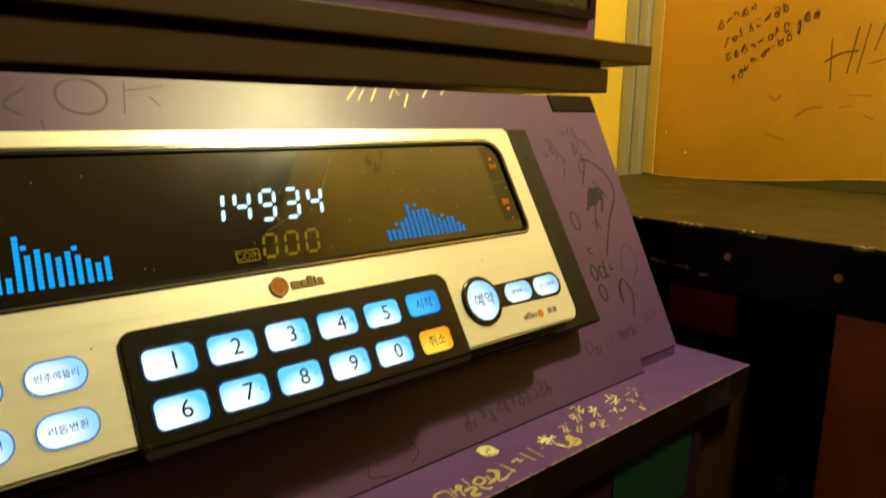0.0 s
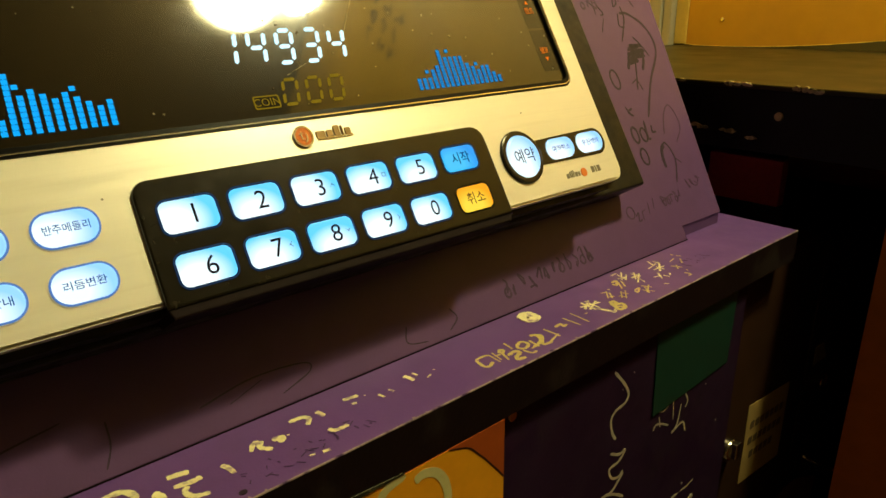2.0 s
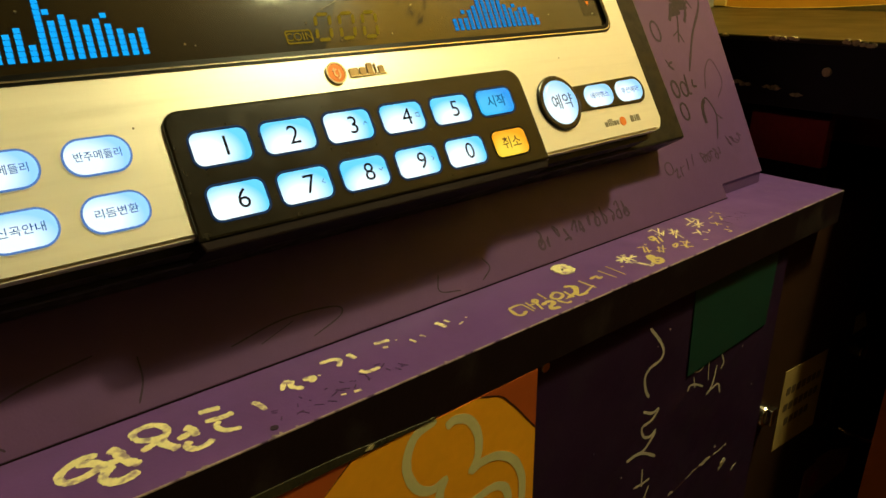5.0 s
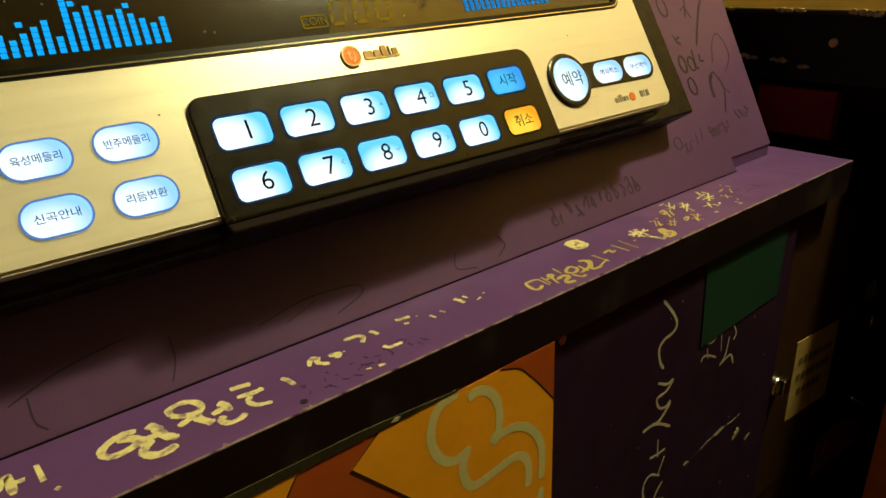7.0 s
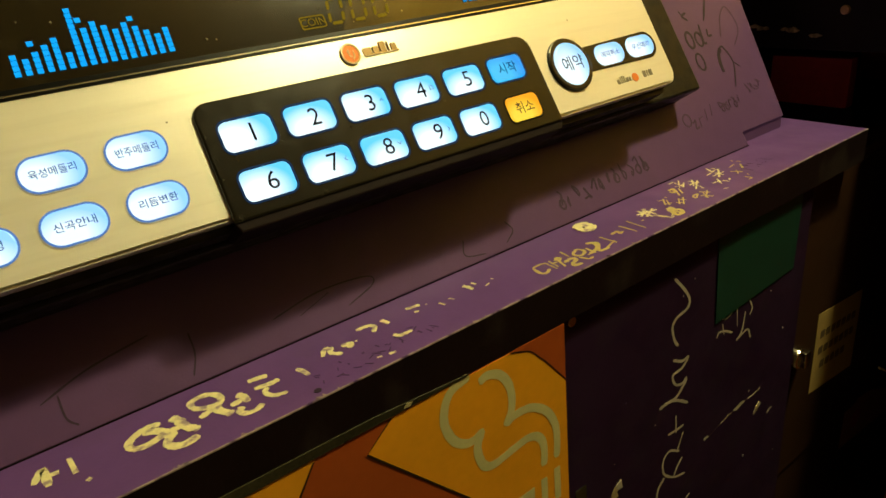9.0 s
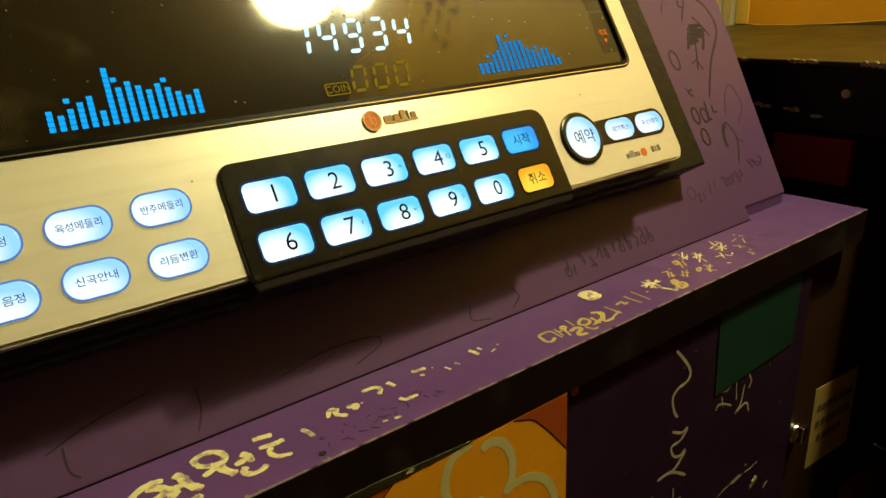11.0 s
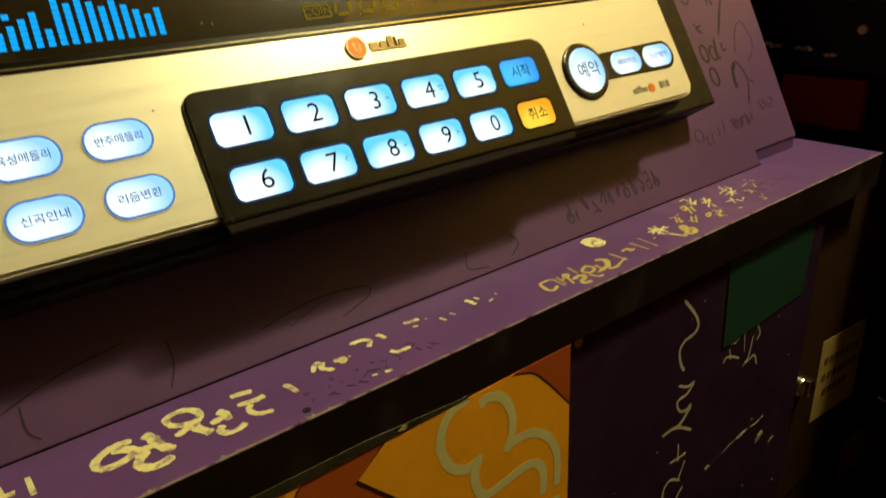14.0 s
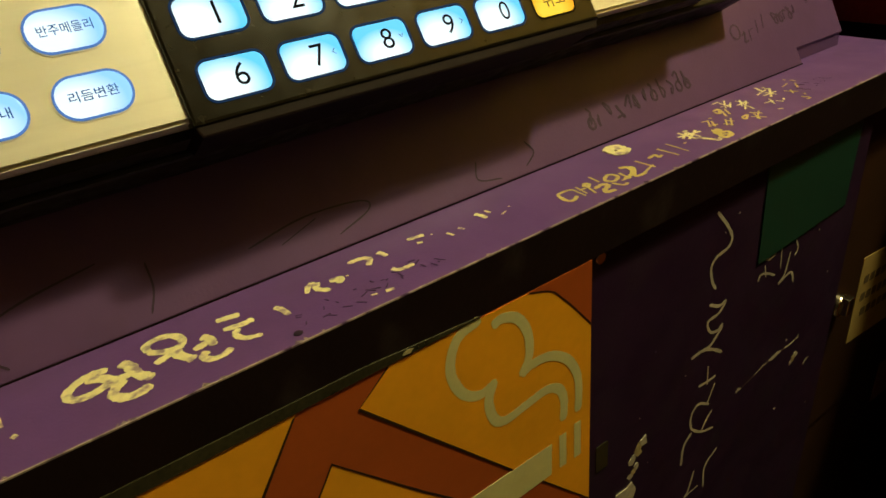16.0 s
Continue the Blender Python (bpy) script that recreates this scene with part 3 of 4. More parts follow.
part("writing", strokes(LEDGE, [[(-0.2073, 0.0251), (-0.2056, 0.0231), (-0.2053, 0.0178)], [(-0.2113, 0.0199), (-0.2084, 0.0204), (-0.2066, 0.0212)], [(-0.2083, 0.0163), (-0.2103, 0.0139), (-0.2082, 0.0108), (-0.2042, 0.0108), (-0.2017, 0.0124)]], 0.0029, wobble=0.35, seed=5), M_PAINT, ledge)
part("writing", strokes(LEDGE, [[(-0.2002, 0.0305), (-0.1965, 0.0300), (-0.1925, 0.0290)], [(-0.2002, 0.0238), (-0.1939, 0.0226), (-0.1901, 0.0230)], [(-0.1960, 0.0211), (-0.1981, 0.0184), (-0.1963, 0.0142), (-0.1913, 0.0123)]], 0.0026, wobble=0.35, seed=6), M_PAINT, ledge)
part("writing", strokes(LEDGE, [[(-0.1820, 0.0243), (-0.1807, 0.0217), (-0.1799, 0.0167)], [(-0.1696, 0.0244), (-0.1666, 0.0287), (-0.1642, 0.0285)], [(-0.1634, 0.0282), (-0.1657, 0.0247), (-0.1624, 0.0204)], [(-0.1599, 0.0258), (-0.1560, 0.0251), (-0.1580, 0.0222)]], 0.0025, wobble=0.35, seed=8), M_PAINT, ledge)
part("writing", strokes(LEDGE, [[(-0.1487, 0.0325), (-0.1429, 0.0320), (-0.1410, 0.0294), (-0.1437, 0.0257)], [(-0.1361, 0.0317), (-0.1355, 0.0293), (-0.1349, 0.0268)], [(-0.1389, 0.0173), (-0.1376, 0.0148), (-0.1343, 0.0143), (-0.1310, 0.0144)], [(-0.1487, 0.0057), (-0.1456, 0.0052)]], 0.0024, wobble=0.35, seed=9), M_PAINT, ledge)
part("writing", strokes(LEDGE, [[(-0.1225, 0.0318), (-0.1191, 0.0310), (-0.1154, 0.0305)], [(-0.1213, 0.0266), (-0.1192, 0.0258)], [(-0.1083, 0.0250), (-0.1074, 0.0214)], [(-0.1025, 0.0252), (-0.1013, 0.0225)], [(-0.0903, 0.0298), (-0.0893, 0.0272), (-0.0888, 0.0236)], [(-0.0855, 0.0293), (-0.0848, 0.0262)]], 0.0021, wobble=0.35, seed=10), M_PAINT, ledge)
part("writing", strokes(LEDGE, [[(-0.1537, 0.0072), (-0.1516, 0.0066)], [(-0.1537, 0.0250), (-0.1527, 0.0246)], [(-0.1135, 0.0285), (-0.1127, 0.0284)], [(-0.0827, 0.0216), (-0.0795, 0.0227)], [(-0.0762, 0.0255), (-0.0754, 0.0246)]], 0.0014, wobble=0.35, seed=11), M_PAINT, ledge)
part("writing", strokes(LEDGE, [[(-0.0546, 0.0184), (-0.0493, 0.0186), (-0.0466, 0.0176)], [(-0.0549, 0.0181), (-0.0560, 0.0118), (-0.0538, 0.0096), (-0.0497, 0.0115)], [(-0.0466, 0.0176), (-0.0471, 0.0090)], [(-0.0439, 0.0180), (-0.0452, 0.0101)], [(-0.0451, 0.0146), (-0.0417, 0.0143)], [(-0.0392, 0.0182), (-0.0426, 0.0076)], [(-0.0416, 0.0158), (-0.0385, 0.0174), (-0.0381, 0.0155), (-0.0413, 0.0139)], [(-0.0324, 0.0212), (-0.0334, 0.0141)]], 0.0016, wobble=0.4, seed=21), M_GOLD, ledge, "gold marker writing")
part("writing", strokes(LEDGE, [[(-0.0398, 0.0110), (-0.0343, 0.0118), (-0.0333, 0.0092), (-0.0376, 0.0073), (-0.0385, 0.0051), (-0.0342, 0.0040)], [(-0.0294, 0.0150), (-0.0244, 0.0167), (-0.0234, 0.0124), (-0.0280, 0.0104), (-0.0303, 0.0127), (-0.0294, 0.0150)], [(-0.0204, 0.0145), (-0.0213, 0.0071)], [(-0.0305, 0.0096), (-0.0287, 0.0048), (-0.0255, 0.0048)], [(-0.0257, 0.0082), (-0.0204, 0.0079)], [(-0.0163, 0.0182), (-0.0131, 0.0158), (-0.0161, 0.0103), (-0.0241, 0.0082)]], 0.0018, wobble=0.4, seed=22), M_GOLD, ledge, "gold marker writing")
part("writing", strokes(LEDGE, [[(-0.0118, 0.0163), (-0.0121, 0.0131), (-0.0180, 0.0072), (-0.0118, 0.0061)], [(-0.0051, 0.0185), (-0.0045, 0.0073)], [(-0.0126, 0.0068), (-0.0033, 0.0097)], [(0.0013, 0.0158), (0.0064, 0.0163), (0.0055, 0.0135), (0.0088, 0.0139)], [(0.0128, 0.0202), (0.0134, 0.0083)], [(0.0206, 0.0214), (0.0200, 0.0077)], [(0.0263, 0.0153), (0.0283, 0.0154)]], 0.0016, wobble=0.4, seed=23), M_GOLD, ledge, "gold marker writing")
part("writing", strokes(LEDGE, [[(0.0316, 0.0226), (0.0453, 0.0196)], [(0.0363, 0.0263), (0.0356, 0.0145)], [(0.0397, 0.0259), (0.0392, 0.0150)], [(0.0418, 0.0252), (0.0310, 0.0191)], [(0.0448, 0.0222), (0.0331, 0.0170)], [(0.0368, 0.0154), (0.0395, 0.0087), (0.0404, 0.0058), (0.0443, 0.0079)]], 0.0020, wobble=0.4, seed=24), M_PAINT, ledge)
part("writing", strokes(LEDGE, [[(0.0508, 0.0162), (0.0471, 0.0113), (0.0517, 0.0131), (0.0520, 0.0163)], [(0.0492, 0.0114), (0.0530, 0.0097), (0.0505, 0.0058), (0.0455, 0.0059), (0.0468, 0.0096), (0.0492, 0.0114)], [(0.0481, 0.0091), (0.0502, 0.0070)]], 0.0026, wobble=0.4, seed=25), M_GOLD, ledge, "gold marker writing")
part("writing", strokes(LEDGE, [[(0.0563, 0.0271), (0.0605, 0.0256)], [(0.0606, 0.0264), (0.0537, 0.0198)], [(0.0554, 0.0203), (0.0589, 0.0191)], [(0.0606, 0.0241), (0.0554, 0.0181)], [(0.0637, 0.0279), (0.0643, 0.0265)], [(0.0738, 0.0322), (0.0785, 0.0324), (0.0732, 0.0279), (0.0728, 0.0307)], [(0.0779, 0.0304), (0.0713, 0.0226)], [(0.0807, 0.0301), (0.0754, 0.0232)], [(0.0606, 0.0173), (0.0628, 0.0129)], [(0.0650, 0.0197), (0.0672, 0.0152)], [(0.0668, 0.0202), (0.0598, 0.0145)], [(0.0699, 0.0194), (0.0610, 0.0125)]], 0.0015, wobble=0.4, seed=26), M_GOLD, ledge, "gold marker writing")
part("writing", strokes(LEDGE, [[(0.0839, 0.0395), (0.0888, 0.0398)], [(0.0878, 0.0383), (0.0855, 0.0303)], [(0.0823, 0.0335), (0.0889, 0.0319)], [(0.0927, 0.0385), (0.0826, 0.0306)], [(0.0919, 0.0340), (0.0843, 0.0290)], [(0.0953, 0.0332), (0.0968, 0.0264)], [(0.0897, 0.0285), (0.0950, 0.0283)], [(0.0983, 0.0328), (0.0900, 0.0257)], [(0.0935, 0.0272), (0.0897, 0.0185)], [(0.0990, 0.0294), (0.0865, 0.0217)]], 0.0016, wobble=0.4, seed=27), M_PAINT, ledge)
part("writing", strokes(LEDGE, [[(0.0752, 0.0163), (0.0798, 0.0164), (0.0738, 0.0131), (0.0747, 0.0160)], [(0.0835, 0.0174), (0.0865, 0.0120)], [(0.0783, 0.0132), (0.0822, 0.0070)], [(0.0834, 0.0151), (0.0780, 0.0079)], [(0.0881, 0.0152), (0.0777, 0.0092)]], 0.0016, wobble=0.4, seed=28), M_GOLD, ledge, "gold marker writing")
part("writing", strokes(LEDGE, [[(0.1224, 0.0386), (0.1185, 0.0312)], [(0.1112, 0.0304), (0.1228, 0.0324)], [(0.1248, 0.0361), (0.1247, 0.0305)], [(0.1119, 0.0270), (0.1232, 0.0264)], [(0.1260, 0.0321), (0.1130, 0.0231)], [(0.1177, 0.0292), (0.1182, 0.0232)], [(0.1008, 0.0198), (0.1071, 0.0185)], [(0.1089, 0.0219), (0.1029, 0.0151)], [(0.1080, 0.0176), (0.1092, 0.0138)], [(0.0962, 0.0094), (0.0986, 0.0080)], [(0.1140, 0.0168), (0.1117, 0.0149)]], 0.0018, wobble=0.4, seed=29), M_PAINT, ledge)
part("writing", strokes(LEDGE, [[(0.1325, 0.0282), (0.1397, 0.0295)], [(0.1456, 0.0356), (0.1447, 0.0334)], [(0.1462, 0.0319), (0.1473, 0.0289)], [(0.1260, 0.0235), (0.1295, 0.0171)], [(0.1301, 0.0221), (0.1249, 0.0174)], [(0.1426, 0.0266), (0.1364, 0.0213)], [(0.1220, 0.0112), (0.1231, 0.0074)], [(0.1279, 0.0132), (0.1266, 0.0113)], [(0.1196, 0.0068), (0.1229, 0.0065)]], 0.0016, wobble=0.4, seed=30), M_GOLD, ledge, "gold marker writing")
rnd = random.Random(21)
# faint dark writing on the ledge
for cx, cy, n in ((-0.150, 0.0115, 9), (0.155, 0.020, 6)):
    lines = []
    for k in range(n):
        x = cx - 0.028 + k * 0.0065
        for _ in range(3):
            a, b = rnd.uniform(-.002, .003), rnd.uniform(-.005, .005)
            lines.append([(x + a, cy + b), (x + a + rnd.uniform(-.001, .003), cy + b + rnd.uniform(-.004, .002))])
    part("faint_writing", strokes(LEDGE, lines, 0.0009, seed=n), M_PALEINK, ledge, "faint dark pen writing")
part("stain", prism(LEDGE, circle(-0.1825, 0.0045, 0.0016, 0.0014, 10), -0.0002, 0.0003), M_INK, ledge)
rnd = random.Random(31)
for k in range(26):
    x = rnd.uniform(-0.29, 0.25)
    part("edge_chip", prism(LEDGE, [(x, -0.0001), (x + rnd.uniform(.0006, .003), -0.0001), (x + rnd.uniform(.0004, .001), rnd.uniform(.0004, .0014))], -0.0002, 0.00025), M_WORN, ledge)

# ---- writing on the sloping board ----
part("drawing", strokes(BOARD, [[(0.2080, 0.1800), (0.2189, 0.1791), (0.2347, 0.1672), (0.2368, 0.1474), (0.2131, 0.1220), (0.1930, 0.0952)]], 0.0024), M_INK, board, "long hooked felt-pen line")
part("drawing", strokes(BOARD, [[(0.2040, 0.1530), (0.2190, 0.1525), (0.2010, 0.1500), (0.2205, 0.1480), (0.1990, 0.1462), (0.2190, 0.1440), (0.1965, 0.1425), (0.2080, 0.1405), (0.1945, 0.1385)],
     [(0.2190, 0.1500), (0.2150, 0.1400), (0.2095, 0.1325)], [(0.2010, 0.1480), (0.1960, 0.1400), (0.1920, 0.1345)]], 0.0030), M_INK, board, "dark scribbled flower")
part("drawing", strokes(BOARD, [[(0.2051, 0.1417), (0.2004, 0.1314), (0.1934, 0.1175)], [(0.1990, 0.1270), (0.1900, 0.1230)], [(0.1975, 0.1240), (0.2000, 0.1170)], [(0.2130, 0.1601), (0.2200, 0.1520), (0.2249, 0.1428)]], 0.0018), M_INK, board)
part("drawing", strokes(BOARD, [loop(0.1713, 0.1277, 0.0046, 0.0075, 11), [(0.1700, 0.1060), (0.1740, 0.0990)], [(0.1770, 0.1040), (0.1715, 0.1020), (0.1760, 0.0980)], loop(0.1690, 0.0840, 0.0036, 0.0060, 10), loop(0.1790, 0.0830, 0.0036, 0.0052, 10),
     [(0.1850, 0.0935), (0.1830, 0.0800), (0.1860, 0.0790)], [(0.1919, 0.0890), (0.1905, 0.0840), (0.1950, 0.0835)], loop(0.1701, 0.0671, 0.0040, 0.0062, 10)], 0.0019), M_INK, board)
part("drawing", strokes(BOARD, [[(0.2041, 0.0804), (0.2129, 0.0951), (0.2233, 0.1019), (0.2283, 0.0930), (0.2274, 0.0823), (0.2156, 0.0720)]], 0.0012), M_FAINT, board)
part("drawing", strokes(BOARD, [[(0.1932, 0.0690), (0.2002, 0.0736), (0.2053, 0.0604), (0.1961, 0.0426)], [(0.2060, 0.0600), (0.2110, 0.0560)]], 0.0016), M_INK, board, "felt-pen arrow mark")
part("drawing", strokes(BOARD, [[(0.1901, 0.0553), (0.1908, 0.0630), (0.1932, 0.0690), (0.1975, 0.0725)]], 0.0036), M_INK, board)
part("drawing", strokes(BOARD, [loop(0.1305, 0.0318, 0.0040, 0.0042, 11), [(0.1350, 0.0285), (0.1385, 0.0300), (0.1365, 0.0245), (0.1400, 0.0250)], [(0.1430, 0.0310), (0.1420, 0.0240)], [(0.1430, 0.0300), (0.1470, 0.0310)],
     [(0.1523, 0.0350), (0.1505, 0.0270)], [(0.1596, 0.0370), (0.1570, 0.0290)]], 0.0013), M_FAINT, board, "rubbed felt-pen scrawl")
part("drawing", strokes(BOARD, [[(0.1740, 0.2010), (0.1790, 0.1960), (0.1760, 0.1900), (0.1820, 0.1850)], [(0.1810, 0.1990), (0.1790, 0.1800)], [(0.1850, 0.1860), (0.1880, 0.1800), (0.1840, 0.1790)], [(0.2050, 0.1980), (0.2100, 0.1900), (0.2040, 0.1860), (0.2080, 0.1960)],
     [(0.2170, 0.2040), (0.2130, 0.1900)], [(0.2190, 0.1990), (0.2260, 0.1930), (0.2300, 0.1850)], [(0.2120, 0.1860), (0.2116, 0.1757), (0.1978, 0.1567)], [(0.2060, 0.1800), (0.2020, 0.1700), (0.2080, 0.1680)], [(0.1860, 0.1760), (0.1787, 0.1657)]], 0.0013), M_INK, board, "tangled felt-pen scrawl")
rnd = random.Random(44)
for x0, u0, n, s, m_, w in ((0.168, 0.190, 3, .8, M_FAINT, .0010), (0.200, 0.208, 3, .8, M_FAINT, .0010), (0.172, 0.034, 5, .6, M_FAINT, .0010), (0.208, 0.039, 4, .6, M_FAINT, .0009),
                            (0.000, 0.0145, 7, .8, M_FAINT, .0013), (0.048, 0.017, 5, .8, M_FAINT, .0012)):
    lines = []
    for k in range(n):
        x = x0 + k * 0.0085 * s
        lines.append([(x + rnd.uniform(-.003, .003), u0 + rnd.uniform(-.007, .007) * s) for _ in range(4)])
        if rnd.random() < .25:
            lines.append(loop(x, u0 - .003, .0026 * s, .0034 * s, 9))
    part("scrawl", strokes(BOARD, lines, w, seed=n), m_, board, "small felt-pen scrawl")
part("scrawl", strokes(BOARD, [[(-0.178, 0.013), (-0.154, 0.017), (-0.130, 0.0155), (-0.128, 0.011), (-0.143, 0.006)], [(-0.166, 0.010), (-0.150, 0.015)]], 0.0008), M_DRYINK, board, "thin pen curve")
part("scrawl", strokes(BOARD, [[(-0.212, 0.021), (-0.2125, 0.012), (-0.216, 0.004)], [(-0.268, 0.016), (-0.250, 0.022), (-0.226, 0.026)], [(-0.262, 0.017), (-0.262, 0.008), (-0.259, 0.004)]], 0.0008), M_DRYINK, board)
part("scrawl", strokes(BOARD, [[(-0.072, 0.014), (-0.074, 0.006), (-0.062, 0.003)], [(-0.043, 0.015), (-0.040, 0.009), (-0.047, 0.004)]], 0.0008), M_DRYINK, board)
part("letter", strokes(BOARD, [loop(-0.1668, 0.2300, 0.0118, 0.0100, 18)], 0.0016), M_FAINT, board, "large rubbed pen ring")
part("letter", strokes(BOARD, [[(-0.1447, 0.2398), (-0.1482, 0.2204)], [(-0.1452, 0.2339), (-0.1251, 0.2377)], [(-0.1340, 0.2310), (-0.1290, 0.2250)]], 0.0016), M_FAINT, board, "rubbed pen letter")
part("letter", strokes(BOARD, [[(-0.1910, 0.2340), (-0.2012, 0.2249), (-0.1931, 0.2181)], [(-0.1873, 0.2164), (-0.1864, 0.2103)]], 0.0016), M_FAINT, board, "rubbed pen letter")
part("writing", strokes(BOARD, [[(0.0030, 0.2424), (-0.0077, 0.2320)], [(0.0100, 0.2424), (0.0009, 0.2320)], [(0.0198, 0.2424), (0.0113, 0.2315)], [(0.0342, 0.2424), (0.0278, 0.2340)], [(0.0350, 0.2420), (0.0377, 0.2370)],
     [(0.0457, 0.2385), (0.0385, 0.2279)], [(0.0648, 0.2424), (0.0585, 0.2360)], [(0.0811, 0.2424), (0.0768, 0.2385)]], 0.0026), M_PAINT, board, "pale marker ticks")

# ---- poster behind an acrylic sheet ----
poster = thing("poster", "orange and brown poster with a pale looped line drawing", "poster", (-0.26, 0.004, -0.20))
LOW = -0.42
part("sheet", prism(POSTER, [(-0.48, LOW), (-0.0515, LOW), (-0.0515, -0.0262), (-0.48, -0.0262)], -0.0036, 0.0), M_RED, poster)
arc = [tuple(p) for p in smooth_line([(-0.0880, -0.0264), (-0.0758, -0.0310), (-0.0690, -0.0378), (-0.0642, -0.0432), (-0.0518, -0.0590)], 5)]
part("orange_field", prism(POSTER, [(-0.1688, -0.0379), (-0.1551, -0.0264), *arc, (-0.0518, -0.1700), (-0.0582, -0.1624), (-0.1015, -0.1149)], 0.0, 0.00015), M_ORANGE, poster)
part("orange_field", prism(POSTER, [(-0.1905, -0.0264), (-0.1917, -0.0275), (-0.2095, -0.0540), (-0.2280, -0.0880), (-0.48, -0.0880), (-0.48, -0.0264)], 0.0, 0.00015), M_ORANGE, poster)
part("orange_field", prism(POSTER, [(-0.1828, -0.0545), (-0.1489, -0.0931), (-0.0700, -0.1760), (-0.0700, -0.30), (-0.2200, -0.30), (-0.2095, -0.0960)], 0.0, 0.00015), M_ORANGE, poster)
part("outline", strokes(POSTER, [arc], 0.0009, 0.00025), M_LINE, poster)
part("outline", strokes(POSTER, [[(-0.1551, -0.0266), (-0.1688, -0.0379), (-0.1015, -0.1149), (-0.0520, -0.1700)], [(-0.1917, -0.0275), (-0.2095, -0.0540), (-0.2280, -0.0880)],
     [(-0.2095, -0.0960), (-0.1828, -0.0545), (-0.1489, -0.0931), (-0.0700, -0.1760)]], 0.0012, 0.00025, curved=False), M_LINE, poster)
part("pale_loop", strokes(POSTER, [[(-0.1130, -0.0266), (-0.1230, -0.0290), (-0.1279, -0.0358), (-0.1290, -0.0457), (-0.1244, -0.0568), (-0.1163, -0.0622), (-0.1072, -0.0600)], [(-0.1090, -0.0600), (-0.1122, -0.0685), (-0.1097, -0.0794), (-0.1034, -0.0834),
     (-0.0906, -0.0818), (-0.0794, -0.0808), (-0.0722, -0.0847), (-0.0692, -0.0929), (-0.0698, -0.1048)]], 0.0048, 0.00022, wobble=0.05), M_HEART, poster, "pale looped line")
part("pale_loop", strokes(POSTER, [[(-0.1077, -0.0328), (-0.1024, -0.0314), (-0.0947, -0.0352), (-0.0895, -0.0450), (-0.0893, -0.0567), (-0.0940, -0.0650)], [(-0.0940, -0.0645), (-0.0877, -0.0621), (-0.0768, -0.0635), (-0.0667, -0.0709), (-0.0608, -0.0822), (-0.0596, -0.0928), (-0.0602, -0.1049)]],
     0.0048, 0.00026, wobble=0.05), M_HEART, poster, "pale looped line")
for x, z0, z1 in ((-0.0702, -0.1338, -0.1132), (-0.0604, -0.1339, -0.1118)):
    part("pale_dash", prism(POSTER, rrect(x - 0.0023, x + 0.0023, z0, z1, 0.0004), 0.0, 0.00024), M_HEART, poster)
part("pale_bar", prism(POSTER, [(-0.24, -0.1155), (-0.0774, -0.1147), (-0.0779, -0.1341), (-0.24, -0.1375)], 0.0, 0.00028), M_HEART, poster)
part("acrylic_strip", prism(plane((0, -0.0010, 0), (1, 0, 0), (0, 0, 1)), [(-0.48, -0.0246), (-0.1150, -0.0238), (-0.1150, -0.0230), (-0.1640, -0.0196), (-0.48, -0.0165)], 0.0, 0.0006, 0.0002), M_ACRYL, poster, "glossy edge of the cover sheet")
part("strip_chip", prism(plane((0, -0.0010, 0), (1, 0, 0), (0, 0, 1)), [(-0.1500, -0.0226), (-0.1470, -0.0231), (-0.1455, -0.0216), (-0.1480, -0.0210)], 0.0, 0.0010), M_CHIP, poster, "bright chip on the sheet's edge")
part("screw", prism(FRONT, circle(-0.0440, -0.0290, 0.0030, steps=14), 0.0, 0.0012, 0.0005), M_METAL, poster, "small screw at the corner")

# ---- scrawl, tape and wear on the front panel ----
part("scrawl", strokes(FRONT, [[(0.0426, -0.0383), (0.0533, -0.0501), (0.0584, -0.0587), (0.0558, -0.0638), (0.0463, -0.0658), (0.0422, -0.0710), (0.0448, -0.0808), (0.0487, -0.0865)]], 0.0022), M_CREAM, front, "cream pen scrawl running down")
part("scrawl", strokes(FRONT, [[(0.0446, -0.0953), (0.0541, -0.1001), (0.0603, -0.0996), (0.0540, -0.1053), (0.0449, -0.1066), (0.0477, -0.1145), (0.0549, -0.1174), (0.0598, -0.1147)], [(0.0601, -0.1164), (0.0494, -0.1253), (0.0405, -0.1250), (0.0324, -0.1254)], [(0.0425, -0.1244), (0.0527, -0.1294), (0.0625, -0.1362)]], 0.0021), M_CREAM, front)
part("scrawl", strokes(FRONT, [[(0.0501, -0.1403), (0.0512, -0.1545)], [(0.0427, -0.1512), (0.0509, -0.1521), (0.0591, -0.1521)], [(0.0590, -0.1580), (0.0536, -0.1699)]], 0.0019), M_CREAM, front)
part("scrawl", strokes(FRONT, [[(0.0556, -0.1720), (0.0448, -0.1659), (0.0385, -0.1708), (0.0400, -0.1821), (0.0513, -0.1917), (0.0634, -0.1957)], [(0.0596, -0.1794), (0.0547, -0.1841), (0.0511, -0.1902)], [(0.0404, -0.1856), (0.0337, -0.1928), (0.0328, -0.2078)]], 0.0019), M_CREAM, front)
part("scrawl", strokes(FRONT, [[(0.0707, -0.2185), (0.0595, -0.2275), (0.0605, -0.2464)], [(0.0477, -0.2227), (0.0433, -0.2379), (0.0397, -0.2414)], [(0.0397, -0.2414), (0.0537, -0.2403)]], 0.0018), M_CREAM, front)
